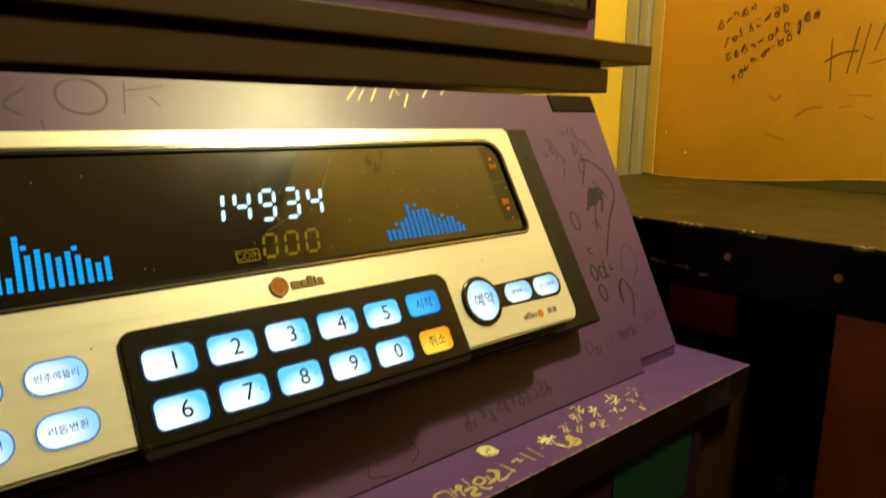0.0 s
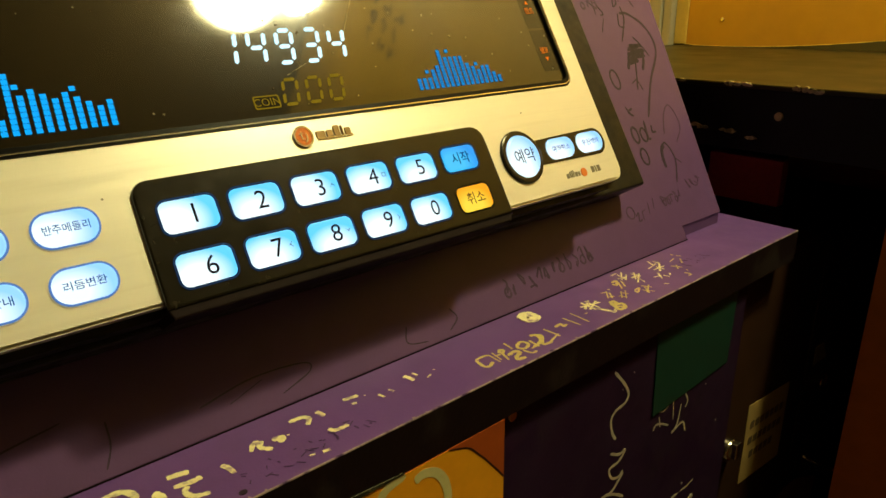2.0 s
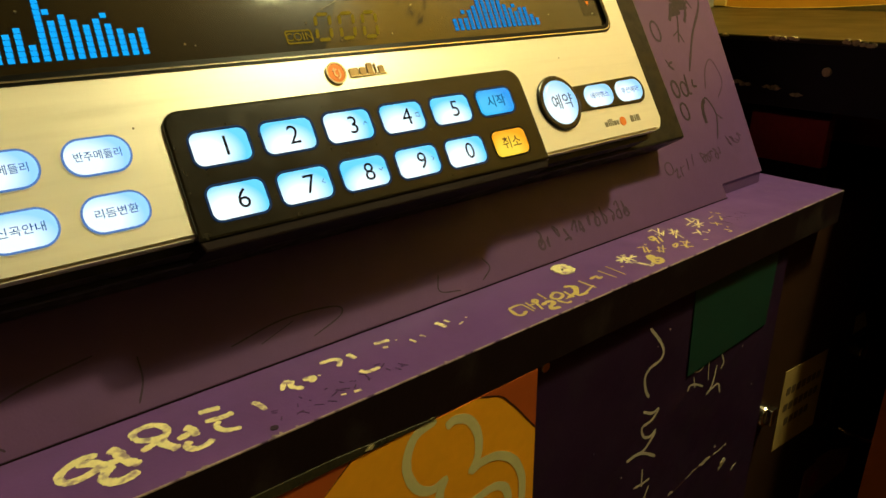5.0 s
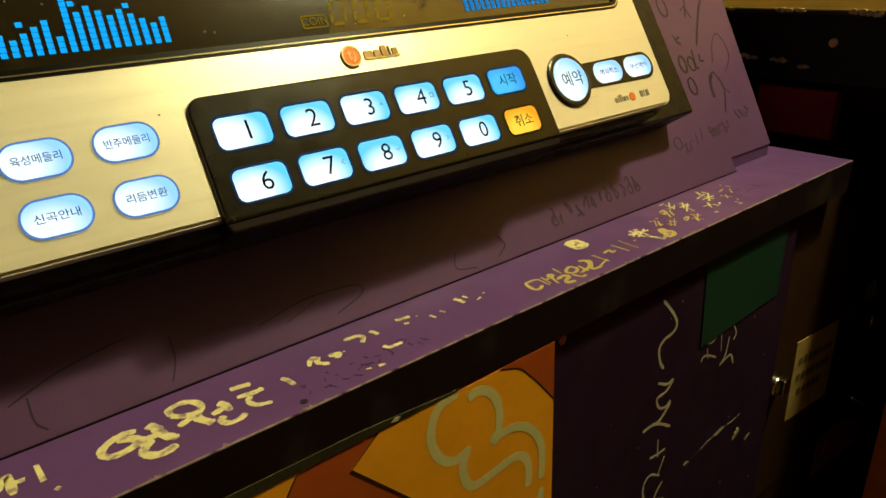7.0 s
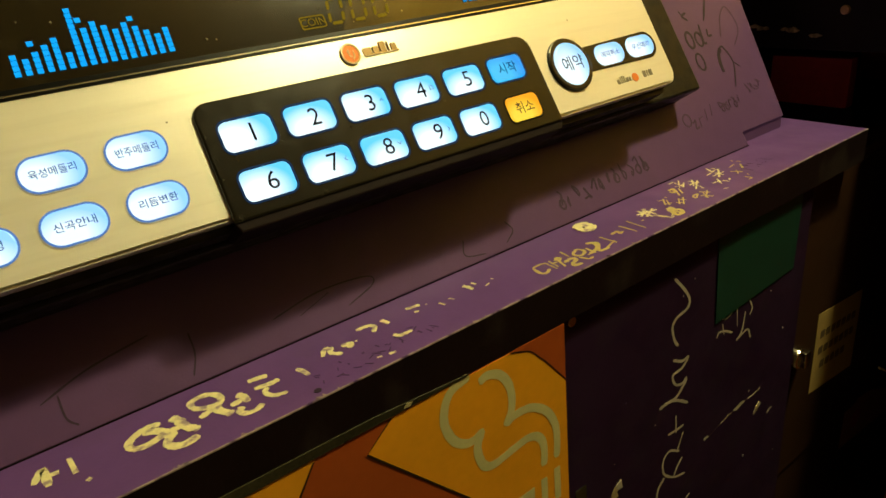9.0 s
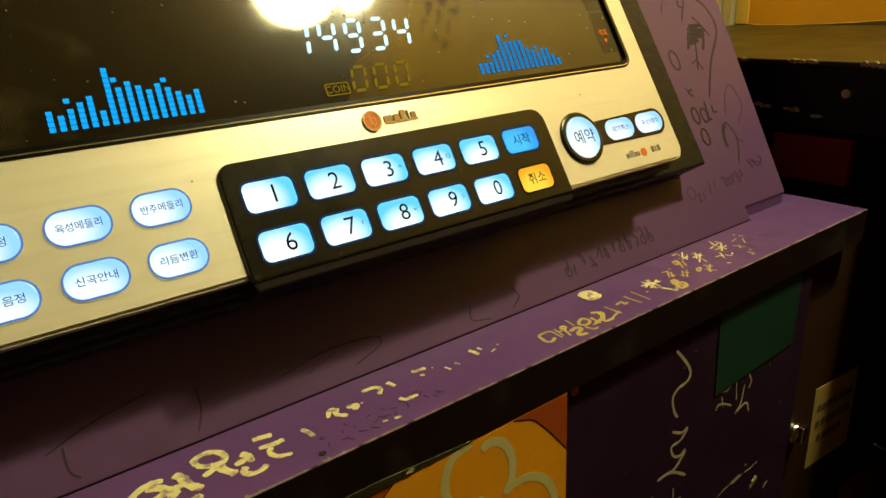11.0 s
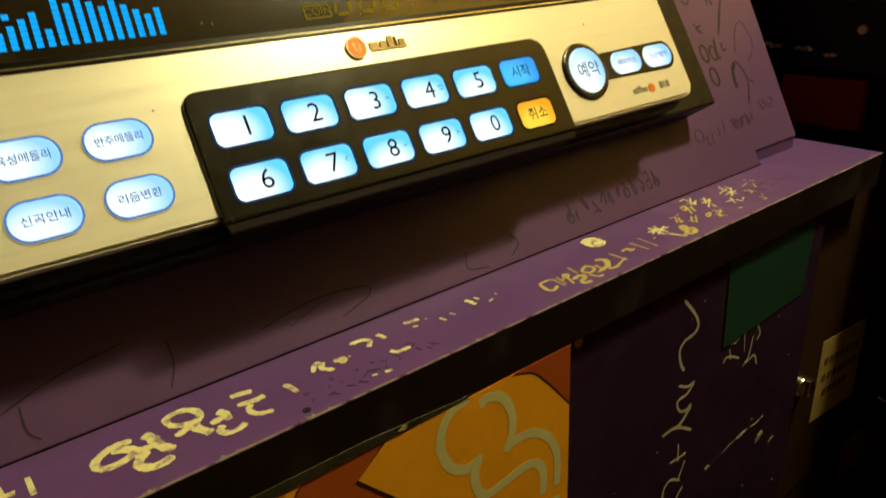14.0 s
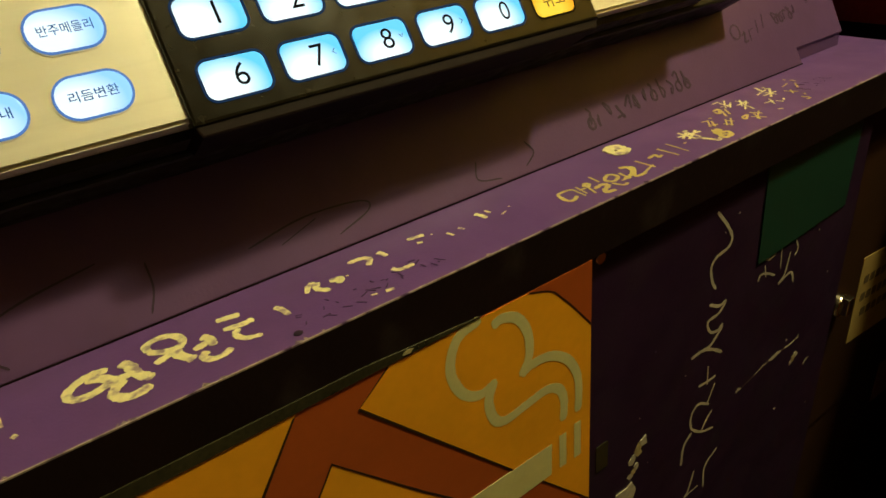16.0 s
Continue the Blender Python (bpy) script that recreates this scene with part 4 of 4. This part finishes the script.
part("scrawl", strokes(FRONT, [[(0.0956, -0.0880), (0.1018, -0.0897), (0.1072, -0.0882)], [(0.0966, -0.0921), (0.0993, -0.1010)], [(0.0911, -0.1005), (0.0932, -0.0972), (0.1000, -0.0989), (0.1095, -0.1042)], [(0.1129, -0.0874), (0.1149, -0.1018)], [(0.1237, -0.0937), (0.1209, -0.1084), (0.1153, -0.1128), (0.1281, -0.1099), (0.1332, -0.1190)], [(0.1280, -0.0873), (0.1319, -0.0943), (0.1294, -0.0988)]], 0.0014), M_CREAM, front)
part("scratch", strokes(FRONT, [[(0.0844, -0.1801), (0.0870, -0.1790), (0.0899, -0.1800)], [(0.1040, -0.1768), (0.1090, -0.1758), (0.1128, -0.1742), (0.1180, -0.1744)], [(0.1195, -0.1736), (0.1240, -0.1742), (0.1290, -0.1728), (0.1337, -0.1730)],
     [(0.1380, -0.1730), (0.1461, -0.1733), (0.1500, -0.1722)], [(0.1515, -0.1722), (0.1541, -0.1716)], [(0.1686, -0.2029), (0.1715, -0.2005), (0.1753, -0.2000)]], 0.0018, curved=False, wobble=1.3, seed=6), M_CREAM, front, "long ragged scratch")
# thin dark stroke: the shadow along the scratch, painted on
part("scratch_groove", strokes(FRONT, [[(0.0900, -0.1802), (0.1040, -0.1772), (0.1190, -0.1746), (0.1340, -0.1738), (0.1541, -0.1722)]], 0.0012, 0.00006, wobble=0.8), M_LINE, front, "dark line painted as the scratch's shadow")

tape = tagged(part("cloth_tape", prism(FRONT, [(0.0845, -0.0245), (0.1838, -0.0245), (0.1818, -0.0830), (0.0874, -0.0878)], 0.0002, 0.0008, 0.0), M_TAPE), "strip of dark green cloth tape stuck under the ledge", "tape")
rnd = random.Random(52)
for k in range(14):
    x, z = rnd.uniform(-.043, .19), rnd.uniform(-.26, -.035)
    s = rnd.uniform(.0003, .0008)
    part("chip", prism(FRONT, [(x - s, z), (x, z - s * rnd.uniform(.5, 2)), (x + s * rnd.uniform(.4, 1.5), z), (x, z + s)], -0.0001, 0.0003), M_WORN, front)
for cx, cz, r in ((-0.010, -0.166, 0.0055), (-0.013, -0.180, 0.003), (-0.028, -0.206, 0.013), (0.152, -0.1890, 0.003)):
    for k in range(3):
        ol = [(cx + (k - 1) * r * .7 + r * rnd.uniform(.35, 1.0) * math.cos(a), cz + (k - 1) * r * .8 + r * rnd.uniform(.35, 1.0) * math.sin(a)) for a in (0, .8, 1.5, 2.3, 3.1, 3.9, 4.6, 5.5)]
        part("torn_sticker", prism(FRONT, ol, 0.0, 0.0003 + k * 0.0002, 0.0), M_CHIP if k == 1 else M_CREAM, front, "scrap of torn sticker")
part("tape_scrap", prism(FRONT, rrect(-0.044, -0.035, -0.160, -0.142, 0.001), 0.0, 0.0004), M_ACRYL, front)

# ---- coin unit ----
coin = thing("coin_unit", "dark metal coin unit with lock, notice and handle", "coin unit", (0.36, 0.03, FLOOR_Z))
part("body", box(0.2010, 0.530, 0.0125, 0.19, FLOOR_Z, -0.0245, 0.001), M_COIN, coin)
part("plate", prism(COIN, rrect(0.206, 0.362, -0.300, -0.032, 0.002), -0.0010, 0.0012, 0.0006), M_COIN, coin, "flush door plate")
part("plate", prism(COIN, rrect(0.366, 0.500, -0.262, -0.032, 0.002), -0.0010, 0.0012, 0.0006), M_COIN, coin)
notice = part("notice", prism(COIN, [(0.2523, -0.2327), (0.3307, -0.2412), (0.3297, -0.1613), (0.2511, -0.1537)], 0.0012, 0.0017), M_PAPER, coin, "pale yellow notice with printed lines")
for k, z in enumerate((-0.1765, -0.1925, -0.2085)):
    bm = bmesh.new()
    for j in range(7 if k < 2 else 5):
        x = 0.2590 + j * 0.0093 + (0.006 if k == 2 else 0)
        zz = z - 0.0009 * j
        prism(COIN, rrect(x, x + 0.0068, zz - 0.0036, zz + 0.0036, 0.001, 2), 0.0016, 0.0020, 0, bm)
    part("print_bar", bm, M_PRINT, notice)
lock = part("lock", prism(COIN, circle(0.2190, -0.1790, 0.0090, steps=24), 0.0012, 0.0070, 0.002), M_METAL, coin, "round chrome lock", smooth=False)
part("keyhole", prism(COIN, rrect(0.2182, 0.2198, -0.1840, -0.1740, 0.0006), 0.0070, 0.0073), M_LINE, lock)
part("lever", box(0.2150, 0.2230, 0.0000, 0.0055, -0.1840, -0.1700, 0.0010), M_METAL, lock, "short chrome lever")
part("lock", prism(COIN, circle(0.4015, -0.1877, 0.0075, steps=24), 0.0012, 0.008, 0.002), M_METAL, coin, "round chrome lock")
part("sticker", prism(COIN, [(0.3812, -0.1650), (0.4115, -0.1662), (0.3984, -0.1469), (0.3792, -0.1455)], 0.0012, 0.0016), M_PAPER, coin, "small pale sticker")
hb = bmesh.new()
prev = None
for k in range(11):
    a = math.pi * k / 10
    c = COIN @ Vector((0.4410 - 0.034 * math.cos(a), -0.300 + 0.018 * math.cos(a) - 0.004 * math.sin(a), 0.001 + 0.018 * math.sin(a)))
    ringv = [hb.verts.new(c + (COIN.to_3x3() @ Vector((0, math.cos(b) * .0022, math.sin(b) * .0022)))) for b in (0, 1.05, 2.1, 3.15, 4.2, 5.25)]
    if prev:
        for j in range(6):
            hb.faces.new((prev[j - 1], prev[j], ringv[j], ringv[j - 1]))
    prev = ringv
part("handle", hb, M_METAL, coin, "curved chrome handle", smooth=True)
slot = part("slot_label", prism(COIN, [(0.3390, -0.3450), (0.4500, -0.3560), (0.4539, -0.3288), (0.3946, -0.3020), (0.3390, -0.2934)], 0.0005, 0.0010), mat("faded_orange_label", (0.30, 0.12, 0.04), 0.5), coin, "faded orange label")
part("mark", prism(COIN, circle(0.366, -0.322, 0.010, steps=18), 0.0010, 0.0013), M_REDBOX, slot)

# ---- karaoke console ----
console = thing("karaoke_console", "champagne karaoke control console with lit keys and black display", "console", tuple(FACE @ Vector((-0.105, 0.14, -0.042))))
CX0, CX1 = -0.291, 0.0810
part("housing", prism(FACE, rrect(CX0 - 0.046, 0.1270, 0.0710, 0.2230, 0.002), -0.0415, -0.020, 0.0015), M_BLACK, console, "black housing behind the face")
part("housing", prism(FACE, rrect(CX0 + 0.004, 0.0770, 0.0735, 0.2100, 0.003), -0.020, -0.008), M_BLACK, console)
DX0, DX1, DU0, DU1 = -0.276, 0.0662, 0.1385, 0.2030
face_out = rrect(CX0, CX1, 0.0765, 0.2128, (0.004, 0.006, 0.004, 0.004), 6)
win = rrect(DX0, DX1, DU0, DU1, (0.006, 0.006, 0.012, 0.012), 6)
bm = frame_plate(FACE, face_out, win, -0.009, -0.0012)
# rounded shoulder of the face
inner2 = [(x * (1 - 0.004) - 0.105 * 0.004, u + (0.0012 if u < 0.14 else -0.0012)) for x, u in face_out]
frame_plate(FACE, inner2, win, -0.0012, 0.0, bm)
part("faceplate", bm, M_SILVER, console, "champagne brushed face")
trim_in = rrect(DX0 + 0.0018, DX1 - 0.0018, DU0 + 0.0018, DU1 - 0.0018, (0.005, 0.005, 0.011, 0.011), 6)
part("window_trim", frame_plate(FACE, win, trim_in, -0.004, 0.0009), M_RIM, console, "dark rim round the display")
part("trim_line", frame_plate(FACE, rrect(DX0 - 0.0007, DX1 + 0.0007, DU0 - 0.0007, DU1 + 0.0007, (0.0067, 0.0067, 0.0127, 0.0127), 6), win, -0.001, 0.0007), M_CHROME, console, "bright bevel")
part("trim_groove", frame_plate(FACE, rrect(DX0 - 0.0017, DX1 + 0.0017, DU0 - 0.0017, DU1 + 0.0017, (0.0077, 0.0077, 0.0137, 0.0137), 6), rrect(DX0 - 0.0007, DX1 + 0.0007, DU0 - 0.0007, DU1 + 0.0007, (0.0067, 0.0067, 0.0127, 0.0127), 6), -0.001, 0.0003), M_RIM, console, "dark groove")
display = part("display", prism(FACE, trim_in, -0.005, -0.0008), M_GLASS, console, "smoked glossy display glass")
G = -0.0006
# lit number
SEG = {"0": "abcdef", "1": "bc", "3": "abcdg", "4": "bcfg", "9": "abcdfg"}


def digit(name, ch, x, u, w, tall, t, lean, material, label):
    """A seven-segment figure whose lower left corner is (x, u): a dark cell with its lit segments."""
    cell = part(name, prism(FACE, [(x - t, u - t), (x + w + t, u - t), (x + w + t + tall * lean, u + tall + t), (x - t + tall * lean, u + tall + t)], -0.0012, -0.00072), M_GLASS, console, label)
    g = t * 0.18
    ends = {"a": ((0, 1), (1, 1)), "b": ((1, 1), (1, .5)), "c": ((1, .5), (1, 0)), "d": ((0, 0), (1, 0)), "e": ((0, .5), (0, 0)), "f": ((0, 1), (0, .5)), "g": ((0, .5), (1, .5))}
    for s in SEG[ch]:
        (ax, au), (bx, bu) = ends[s]
        a, b = Vector((ax * w, au * tall)), Vector((bx * w, bu * tall))
        d = (b - a).normalized()
        n = Vector((-d.y, d.x)) * t / 2
        a, b = a + d * (g + t * .25), b - d * (g + t * .25)
        ol = [a, a + d * t * .45 + n, b - d * t * .45 + n, b, b - d * t * .45 - n, a + d * t * .45 - n]
        part("segment", prism(FACE, [(x + p.x + p.y * lean, u + p.y) for p in ol], G - 0.0001, G + 0.0002), material, cell)
    return cell


for k, ch in enumerate("14934"):
    digit("digit", ch, -0.1396 + k * 0.01322, 0.1640, 0.0072, 0.0150, 0.0019, 0.20, E_DIGIT, "lit white-blue figure")
for k in range(3):
    digit("counter_digit", "0", -0.1173 + k * 0.01145, 0.1450, 0.0066, 0.0112, 0.0014, 0.20, E_COIN, "dim amber figure")
part("coin_sign", frame_plate(FACE, rrect(-0.1312, -0.1194, 0.1441, 0.1499, 0.0009, 3), rrect(-0.1307, -0.1199, 0.1446, 0.1494, 0.0007, 3), G - 0.0001, G + 0.0002), E_COIN, display)
part("coin_sign", lettering(FACE, "COIN", -0.1253, 0.1470, 0.0034, G + 0.0002), E_COIN, display, "dim amber word")
LEFT_H = (4.2, 3.3, 4.0, 5.2, 6.2, 3.0, 11.2, 7.2, 7.6, 7.2, 6.2, 7.2, 5.6, 4.6, 4.4, 4.6)
RIGHT_H = (3.0, 3.0, 3.4, 4.6, 6.2, 9.8, 7.8, 8.2, 7.8, 7.6, 6.0, 5.0, 4.4, 5.2, 5.4, 3.4, 2.2)
for x0, pitch, heights in ((-0.2390, 0.00348, LEFT_H), (-0.0438, 0.00343, RIGHT_H)):
    for k, n in enumerate(heights):
        x = x0 + k * pitch
        w, seg = pitch * 0.57, 0.00205
        light = E_BAR if heights is LEFT_H else E_BAR_DIM
        count = max(1, round(n))
        west, east = [], []
        for j in range(count):
            u = 0.1447 + j * seg
            lean = j * seg * 0.06
            east += [(x + w + lean, u), (x + w + lean, u + seg * 0.84)]
            west += [(x + lean, u), (x + lean, u + seg * 0.84)]
            if j < count - 1:
                east += [(x + w * 0.58 + lean, u + seg * 0.85), (x + w * 0.58 + lean, u + seg * 0.99)]
                west += [(x + w * 0.42 + lean, u + seg * 0.85), (x + w * 0.42 + lean, u + seg * 0.99)]
        part("level_bar", prism(FACE, east + west[::-1], G - 0.0001, G + 0.0002), light, display)
        if k % 5 == 2:
            u = 0.1447 + (count + 1) * seg
            part("level_peak", prism(FACE, [(x, u), (x + w, u), (x + w, u + seg * 0.84), (x, u + seg * 0.84)], G - 0.0001, G + 0.0002), light, display)
# tempo buttons inside the glass
for u, turn, du in ((0.1865, 0, 0.0030), (0.1590, 180, -0.0030)):
    part("tempo_word", lettering(FACE, "템포", 0.0553, u - du * 0.4, 0.0038, G + 0.0002, squeeze=0.9), E_TEMPO, display, "small orange lit word")
    s = 0.0013
    a = 1 if turn == 0 else -1
    part("tempo_arrow", prism(FACE, [(0.0553 - s, u + du), (0.0553 + s, u + du), (0.0553, u + du + a * 0.0021)], G - 0.0001, G + 0.0002), E_TEMPO, display)
part("tempo_button", prism(FACE, rrect(0.0492, 0.0622, 0.1745, 0.1990, (0.001, 0.001, 0.008, 0.001)), -0.0009, G - 0.0002 + 0.0001), M_PAD, display)
part("tempo_button", prism(FACE, rrect(0.0492, 0.0622, 0.1475, 0.1730, 0.001), -0.0009, G - 0.0001), M_PAD, display)
# hair scratches on the glass
rnd = random.Random(77)
lines = [[(-0.112, 0.158), (-0.094, 0.166)], [(-0.080, 0.170), (-0.064, 0.196)]]
part("scratches", strokes(FACE, lines, 0.00018, G + 0.0001, curved=False), mat("fine_scratch", (0.30, 0.24, 0.11), 0.5), display, "fine scratches")
bm = bmesh.new()
for k in range(60):
    x, u, s = rnd.uniform(-.27, .06), rnd.uniform(.142, .199), rnd.uniform(.0002, .0006)
    prism(FACE, [(x - s, u), (x, u - s), (x + s, u), (x, u + s * 1.3)], G - 0.0003, G + 0.0001, 0, bm)
tagged(part("dust_specks", bm, mat("dust", (0.14, 0.115, 0.07), 0.8), display, "dust specks"), kind="stuff")

# keypad
pad_out = [(-0.0165, 0.0740), (-0.0170, 0.1130), *[(-0.0250 + 0.0080 * math.cos(radians(a)), 0.1140 + 0.0080 * math.sin(radians(a))) for a in range(10, 91, 16)],
           *[(-0.1830 + 0.0065 * math.cos(radians(a)), 0.1155 + 0.0065 * math.sin(radians(a))) for a in range(90, 181, 15)], (-0.1900, 0.0740)]
pad = part("keypad_panel", prism(FACE, pad_out, -0.004, 0.0018, 0.0012), M_PAD, console, "glossy black keypad panel")
# flat lip in a darker black: the shade of a turned-under face, painted
part("keypad_lip", prism(FACE, [(-0.1885, 0.0703), (-0.0185, 0.0703), (-0.0165, 0.0745), (-0.1900, 0.0745)], -0.018, 0.0008, 0.0008), M_EDGE, console)
MARK = {"3": ((-0.8, -0.5), (0, 0.5), (0.8, -0.5)), "7": ((0.5, 0.9), (-0.5, 0), (0.5, -0.9)), "8": ((-0.8, 0.5), (0, -0.5), (0.8, 0.5)), "9": ((-0.5, 0.9), (0.5, 0), (-0.5, -0.9)),
        "4": ((-0.8, -0.8), (0.8, -0.8), (0.8, 0.8), (-0.8, 0.8), (-0.8, -0.8))}


def key(text, x, u, w, tall, material, ink=M_LEGEND, size=0.0073, name="key", r=0.0034, squeeze=1.0, label=""):
    """A backlit key with its black recess and legend."""
    ol = rrect(x - w / 2, x + w / 2, u - tall / 2, u + tall / 2, r)
    k = part(name, prism(FACE, ol, 0.0, 0.0024, 0.0008, taper=0.0002), material, console, label, smooth=False)
    ro = rrect(x - w / 2 - 0.0006, x + w / 2 + 0.0006, u - tall / 2 - 0.0006, u + tall / 2 + 0.0006, r + 0.0006)
    ri = rrect(x - w / 2 + 0.00002, x + w / 2 - 0.00002, u - tall / 2 + 0.00002, u + tall / 2 - 0.00002, r)
    part("key_rim", frame_plate(FACE, ro, ri, 0.0, 0.0020), M_RIM if material is K_AMBER else K_EDGE, k)
    if text:
        part("legend", lettering(FACE, text, x + (0.0016 if len(text) == 1 else 0), u, size, 0.0026, squeeze, thin=0.006 if len(text) > 1 else -0.002), ink, k)
    if text in MARK:
        part("small_mark", strokes(FACE, [[(x + 0.0072 + a * 0.0011, u + b * 0.0011) for a, b in MARK[text]]], 0.00030, 0.0028, curved=False, wobble=0), ink, k)
    return k


for row, u in (("12345", 0.1063), ("67890", 0.0861)):
    for c, ch in enumerate(row):
        key(ch, -0.1719 + c * 0.0267, u, 0.0217, 0.0130, K_WHITE, label="pale blue backlit number key")
key("시작", -0.0381, 0.1068, 0.0218, 0.0128, K_BLUE, M_BLUEINK, 0.0058, label="deep blue backlit start key")
key("취소", -0.0376, 0.0861, 0.0212, 0.0130, K_AMBER, mat("key_legend_brown", (0.12, 0.05, 0.004), 0.4), 0.0060, label="amber backlit cancel key")

# round reserve key with its black tail and two pills
tail = [(0.0140, 0.0945), (0.0670, 0.0935), *[(0.0672 + 0.0080 * math.cos(radians(a)), 0.1015 + 0.0080 * math.sin(radians(a))) for a in range(-80, 91, 17)], (0.0140, 0.1085)]
part("key_surround", prism(FACE, tail, -0.003, 0.0006, 0.0004), M_PAD, console, "black surround of the pill keys")
part("key_surround", prism(FACE, circle(0.0046, 0.1010, 0.0145, 0.0148, 40), -0.003, 0.0016, 0.0010), M_PAD, console, "round black surround")
rk = part("round_key", prism(FACE, circle(0.0046, 0.1010, 0.0114, 0.0118, 40), 0.0, 0.0028, 0.0012), K_PILL, console, "round pale blue backlit reserve key")
part("legend", lettering(FACE, "예약", 0.0046, 0.1010, 0.0080, 0.0030, 0.95), M_LEGEND, rk)
for x, text, ink in ((0.0355, "예약취소", M_BLUEINK), (0.0612, "우선예약", M_BLUEINK)):
    pk = part("pill_key", prism(FACE, rrect(x - 0.0112, x + 0.0112, 0.0955, 0.1075, 0.0058, 8), 0.0, 0.0014, 0.0006), K_PILL, console, "small pale blue backlit pill key")
    part("legend", lettering(FACE, text, x, 0.1015, 0.0034, 0.0016, 1.10, thin=0.004), ink, pk)

# pill keys on the champagne face
for x, u, text in ((-0.2120, 0.1104, "반주메들리"), (-0.2396, 0.1100, "육성메들리"), (-0.2672, 0.1098, "정"), (-0.2117, 0.0907, "리듬변환"), (-0.2393, 0.0907, "신곡안내"), (-0.2669, 0.0904, "음정")):
    pk = part("pill_key", prism(FACE, rrect(x - 0.0100, x + 0.0100, u - 0.0059, u + 0.0059, 0.0056, 8), -0.001, 0.0010, 0.0006), K_PILL, console, "pale blue backlit pill key")
    part("key_rim", frame_plate(FACE, rrect(x - 0.0107, x + 0.0107, u - 0.0066, u + 0.0066, 0.0063, 8), rrect(x - 0.0100, x + 0.0100, u - 0.0059, u + 0.0059, 0.0056, 8), -0.0005, 0.0004), K_HALO, pk, "blue light leaking round the key")
    part("key_collar", frame_plate(FACE, rrect(x - 0.0112, x + 0.0112, u - 0.0071, u + 0.0071, 0.0068, 8), rrect(x - 0.0107, x + 0.0107, u - 0.0066, u + 0.0066, 0.0063, 8), -0.0005, 0.0002), M_SILVER, pk)
    if text:
        part("legend", lettering(FACE, text, x + ({"정": 0.0045, "음정": 0.0030}.get(text, 0)), u, 0.0032, 0.0012, 0.94 if len(text) > 4 else 1.08, thin=0.004), M_BLUEINK, pk)

# maker's badge and model mark as plain shapes
badge = part("badge", prism(FACE, circle(-0.1152, 0.1296, 0.0039, 0.0041, 28), -0.0005, 0.0007, 0.0003), M_BADGE, console, "round red badge with gilt rim")
part("badge_rim", frame_plate(FACE, circle(-0.1152, 0.1296, 0.0046, 0.0048, 28), circle(-0.1152, 0.1296, 0.0038, 0.0040, 28), -0.0005, 0.0010), M_CHROME, badge)
part("badge_mark", strokes(FACE, [[(-0.1172, 0.1308), (-0.1150, 0.1308)], [(-0.1160, 0.1318), (-0.1161, 0.1286), (-0.1150, 0.1282)], [(-0.1138, 0.1308), (-0.1139, 0.1280), (-0.1152, 0.1268)]], 0.0006, 0.0010), M_CHROME, badge)
for k, (w, tall) in enumerate(((0.0046, 0.0034), (0.0032, 0.0034), (0.0030, 0.0050), (0.0010, 0.0046), (0.0030, 0.0034))):
    x = -0.1090 + sum((0.0052, 0.0038, 0.0037, 0.0018, 0.0)[:k])
    part("badge_bar", prism(FACE, rrect(x, x + w, 0.1277, 0.1277 + tall, 0.0006, 2), -0.0004, 0.0006, 0.0002), M_GILT, badge)
    part("badge_bar_edge", prism(FACE, rrect(x + 0.0003, x + w + 0.0005, 0.1272, 0.1279, 0.0002, 2), -0.0004, 0.0006), M_CHROME, badge)
model = part("model_mark", prism(FACE, circle(0.0478, 0.0852, 0.0025, steps=20), -0.0003, 0.0003), M_DOT, console, "orange dot of the model mark")
for x, w, tall in ((0.0330, 0.0022, .0026), (0.0358, 0.0008, .0036), (0.0372, 0.0008, .0040), (0.0386, 0.0008, .0040), (0.0400, 0.0022, .0026), (0.0428, 0.0014, .0026), (0.0548, 0.0026, .0036), (0.0582, 0.0009, .0036), (0.0600, 0.0026, .0036)):
    part("model_bar", prism(FACE, rrect(x, x + w, 0.0838, 0.0838 + tall, 0.0003, 2), -0.0003, 0.0002), M_GREY, model)
for x, u in ((0.0165, 0.1250), (-0.1985, 0.1180)):
    part("speck", prism(FACE, circle(x, u, 0.0004, steps=8), -0.0003, 0.0002), M_GREY, console)

# ---- ceiling lamp ----
lamp = thing("ceiling_lamp", "ceiling lamp with two round glowing globes", "lamp", (0.38, -0.33, CEIL_Z))
LAMPS = ((Vector((0.437, -0.430, 1.226)), 0.097, LAMP_POWER[0]), (Vector((0.335, -0.243, 0.825)), 0.029, LAMP_POWER[1]))
part("base_plate", box(0.27, 0.49, -0.49, -0.18, CEIL_Z - 0.016, CEIL_Z, 0.004), M_METAL, lamp)
for c, size, power in LAMPS:
    part("globe", ball(c, size), glow("lamp_glass", LAMP_WARM, power), lamp, "glowing frosted globe", smooth=True)
    part("socket", rod((c.x, c.y, c.z + size * 0.9), (c.x, c.y, CEIL_Z - 0.016), 0.011), M_METAL, lamp)
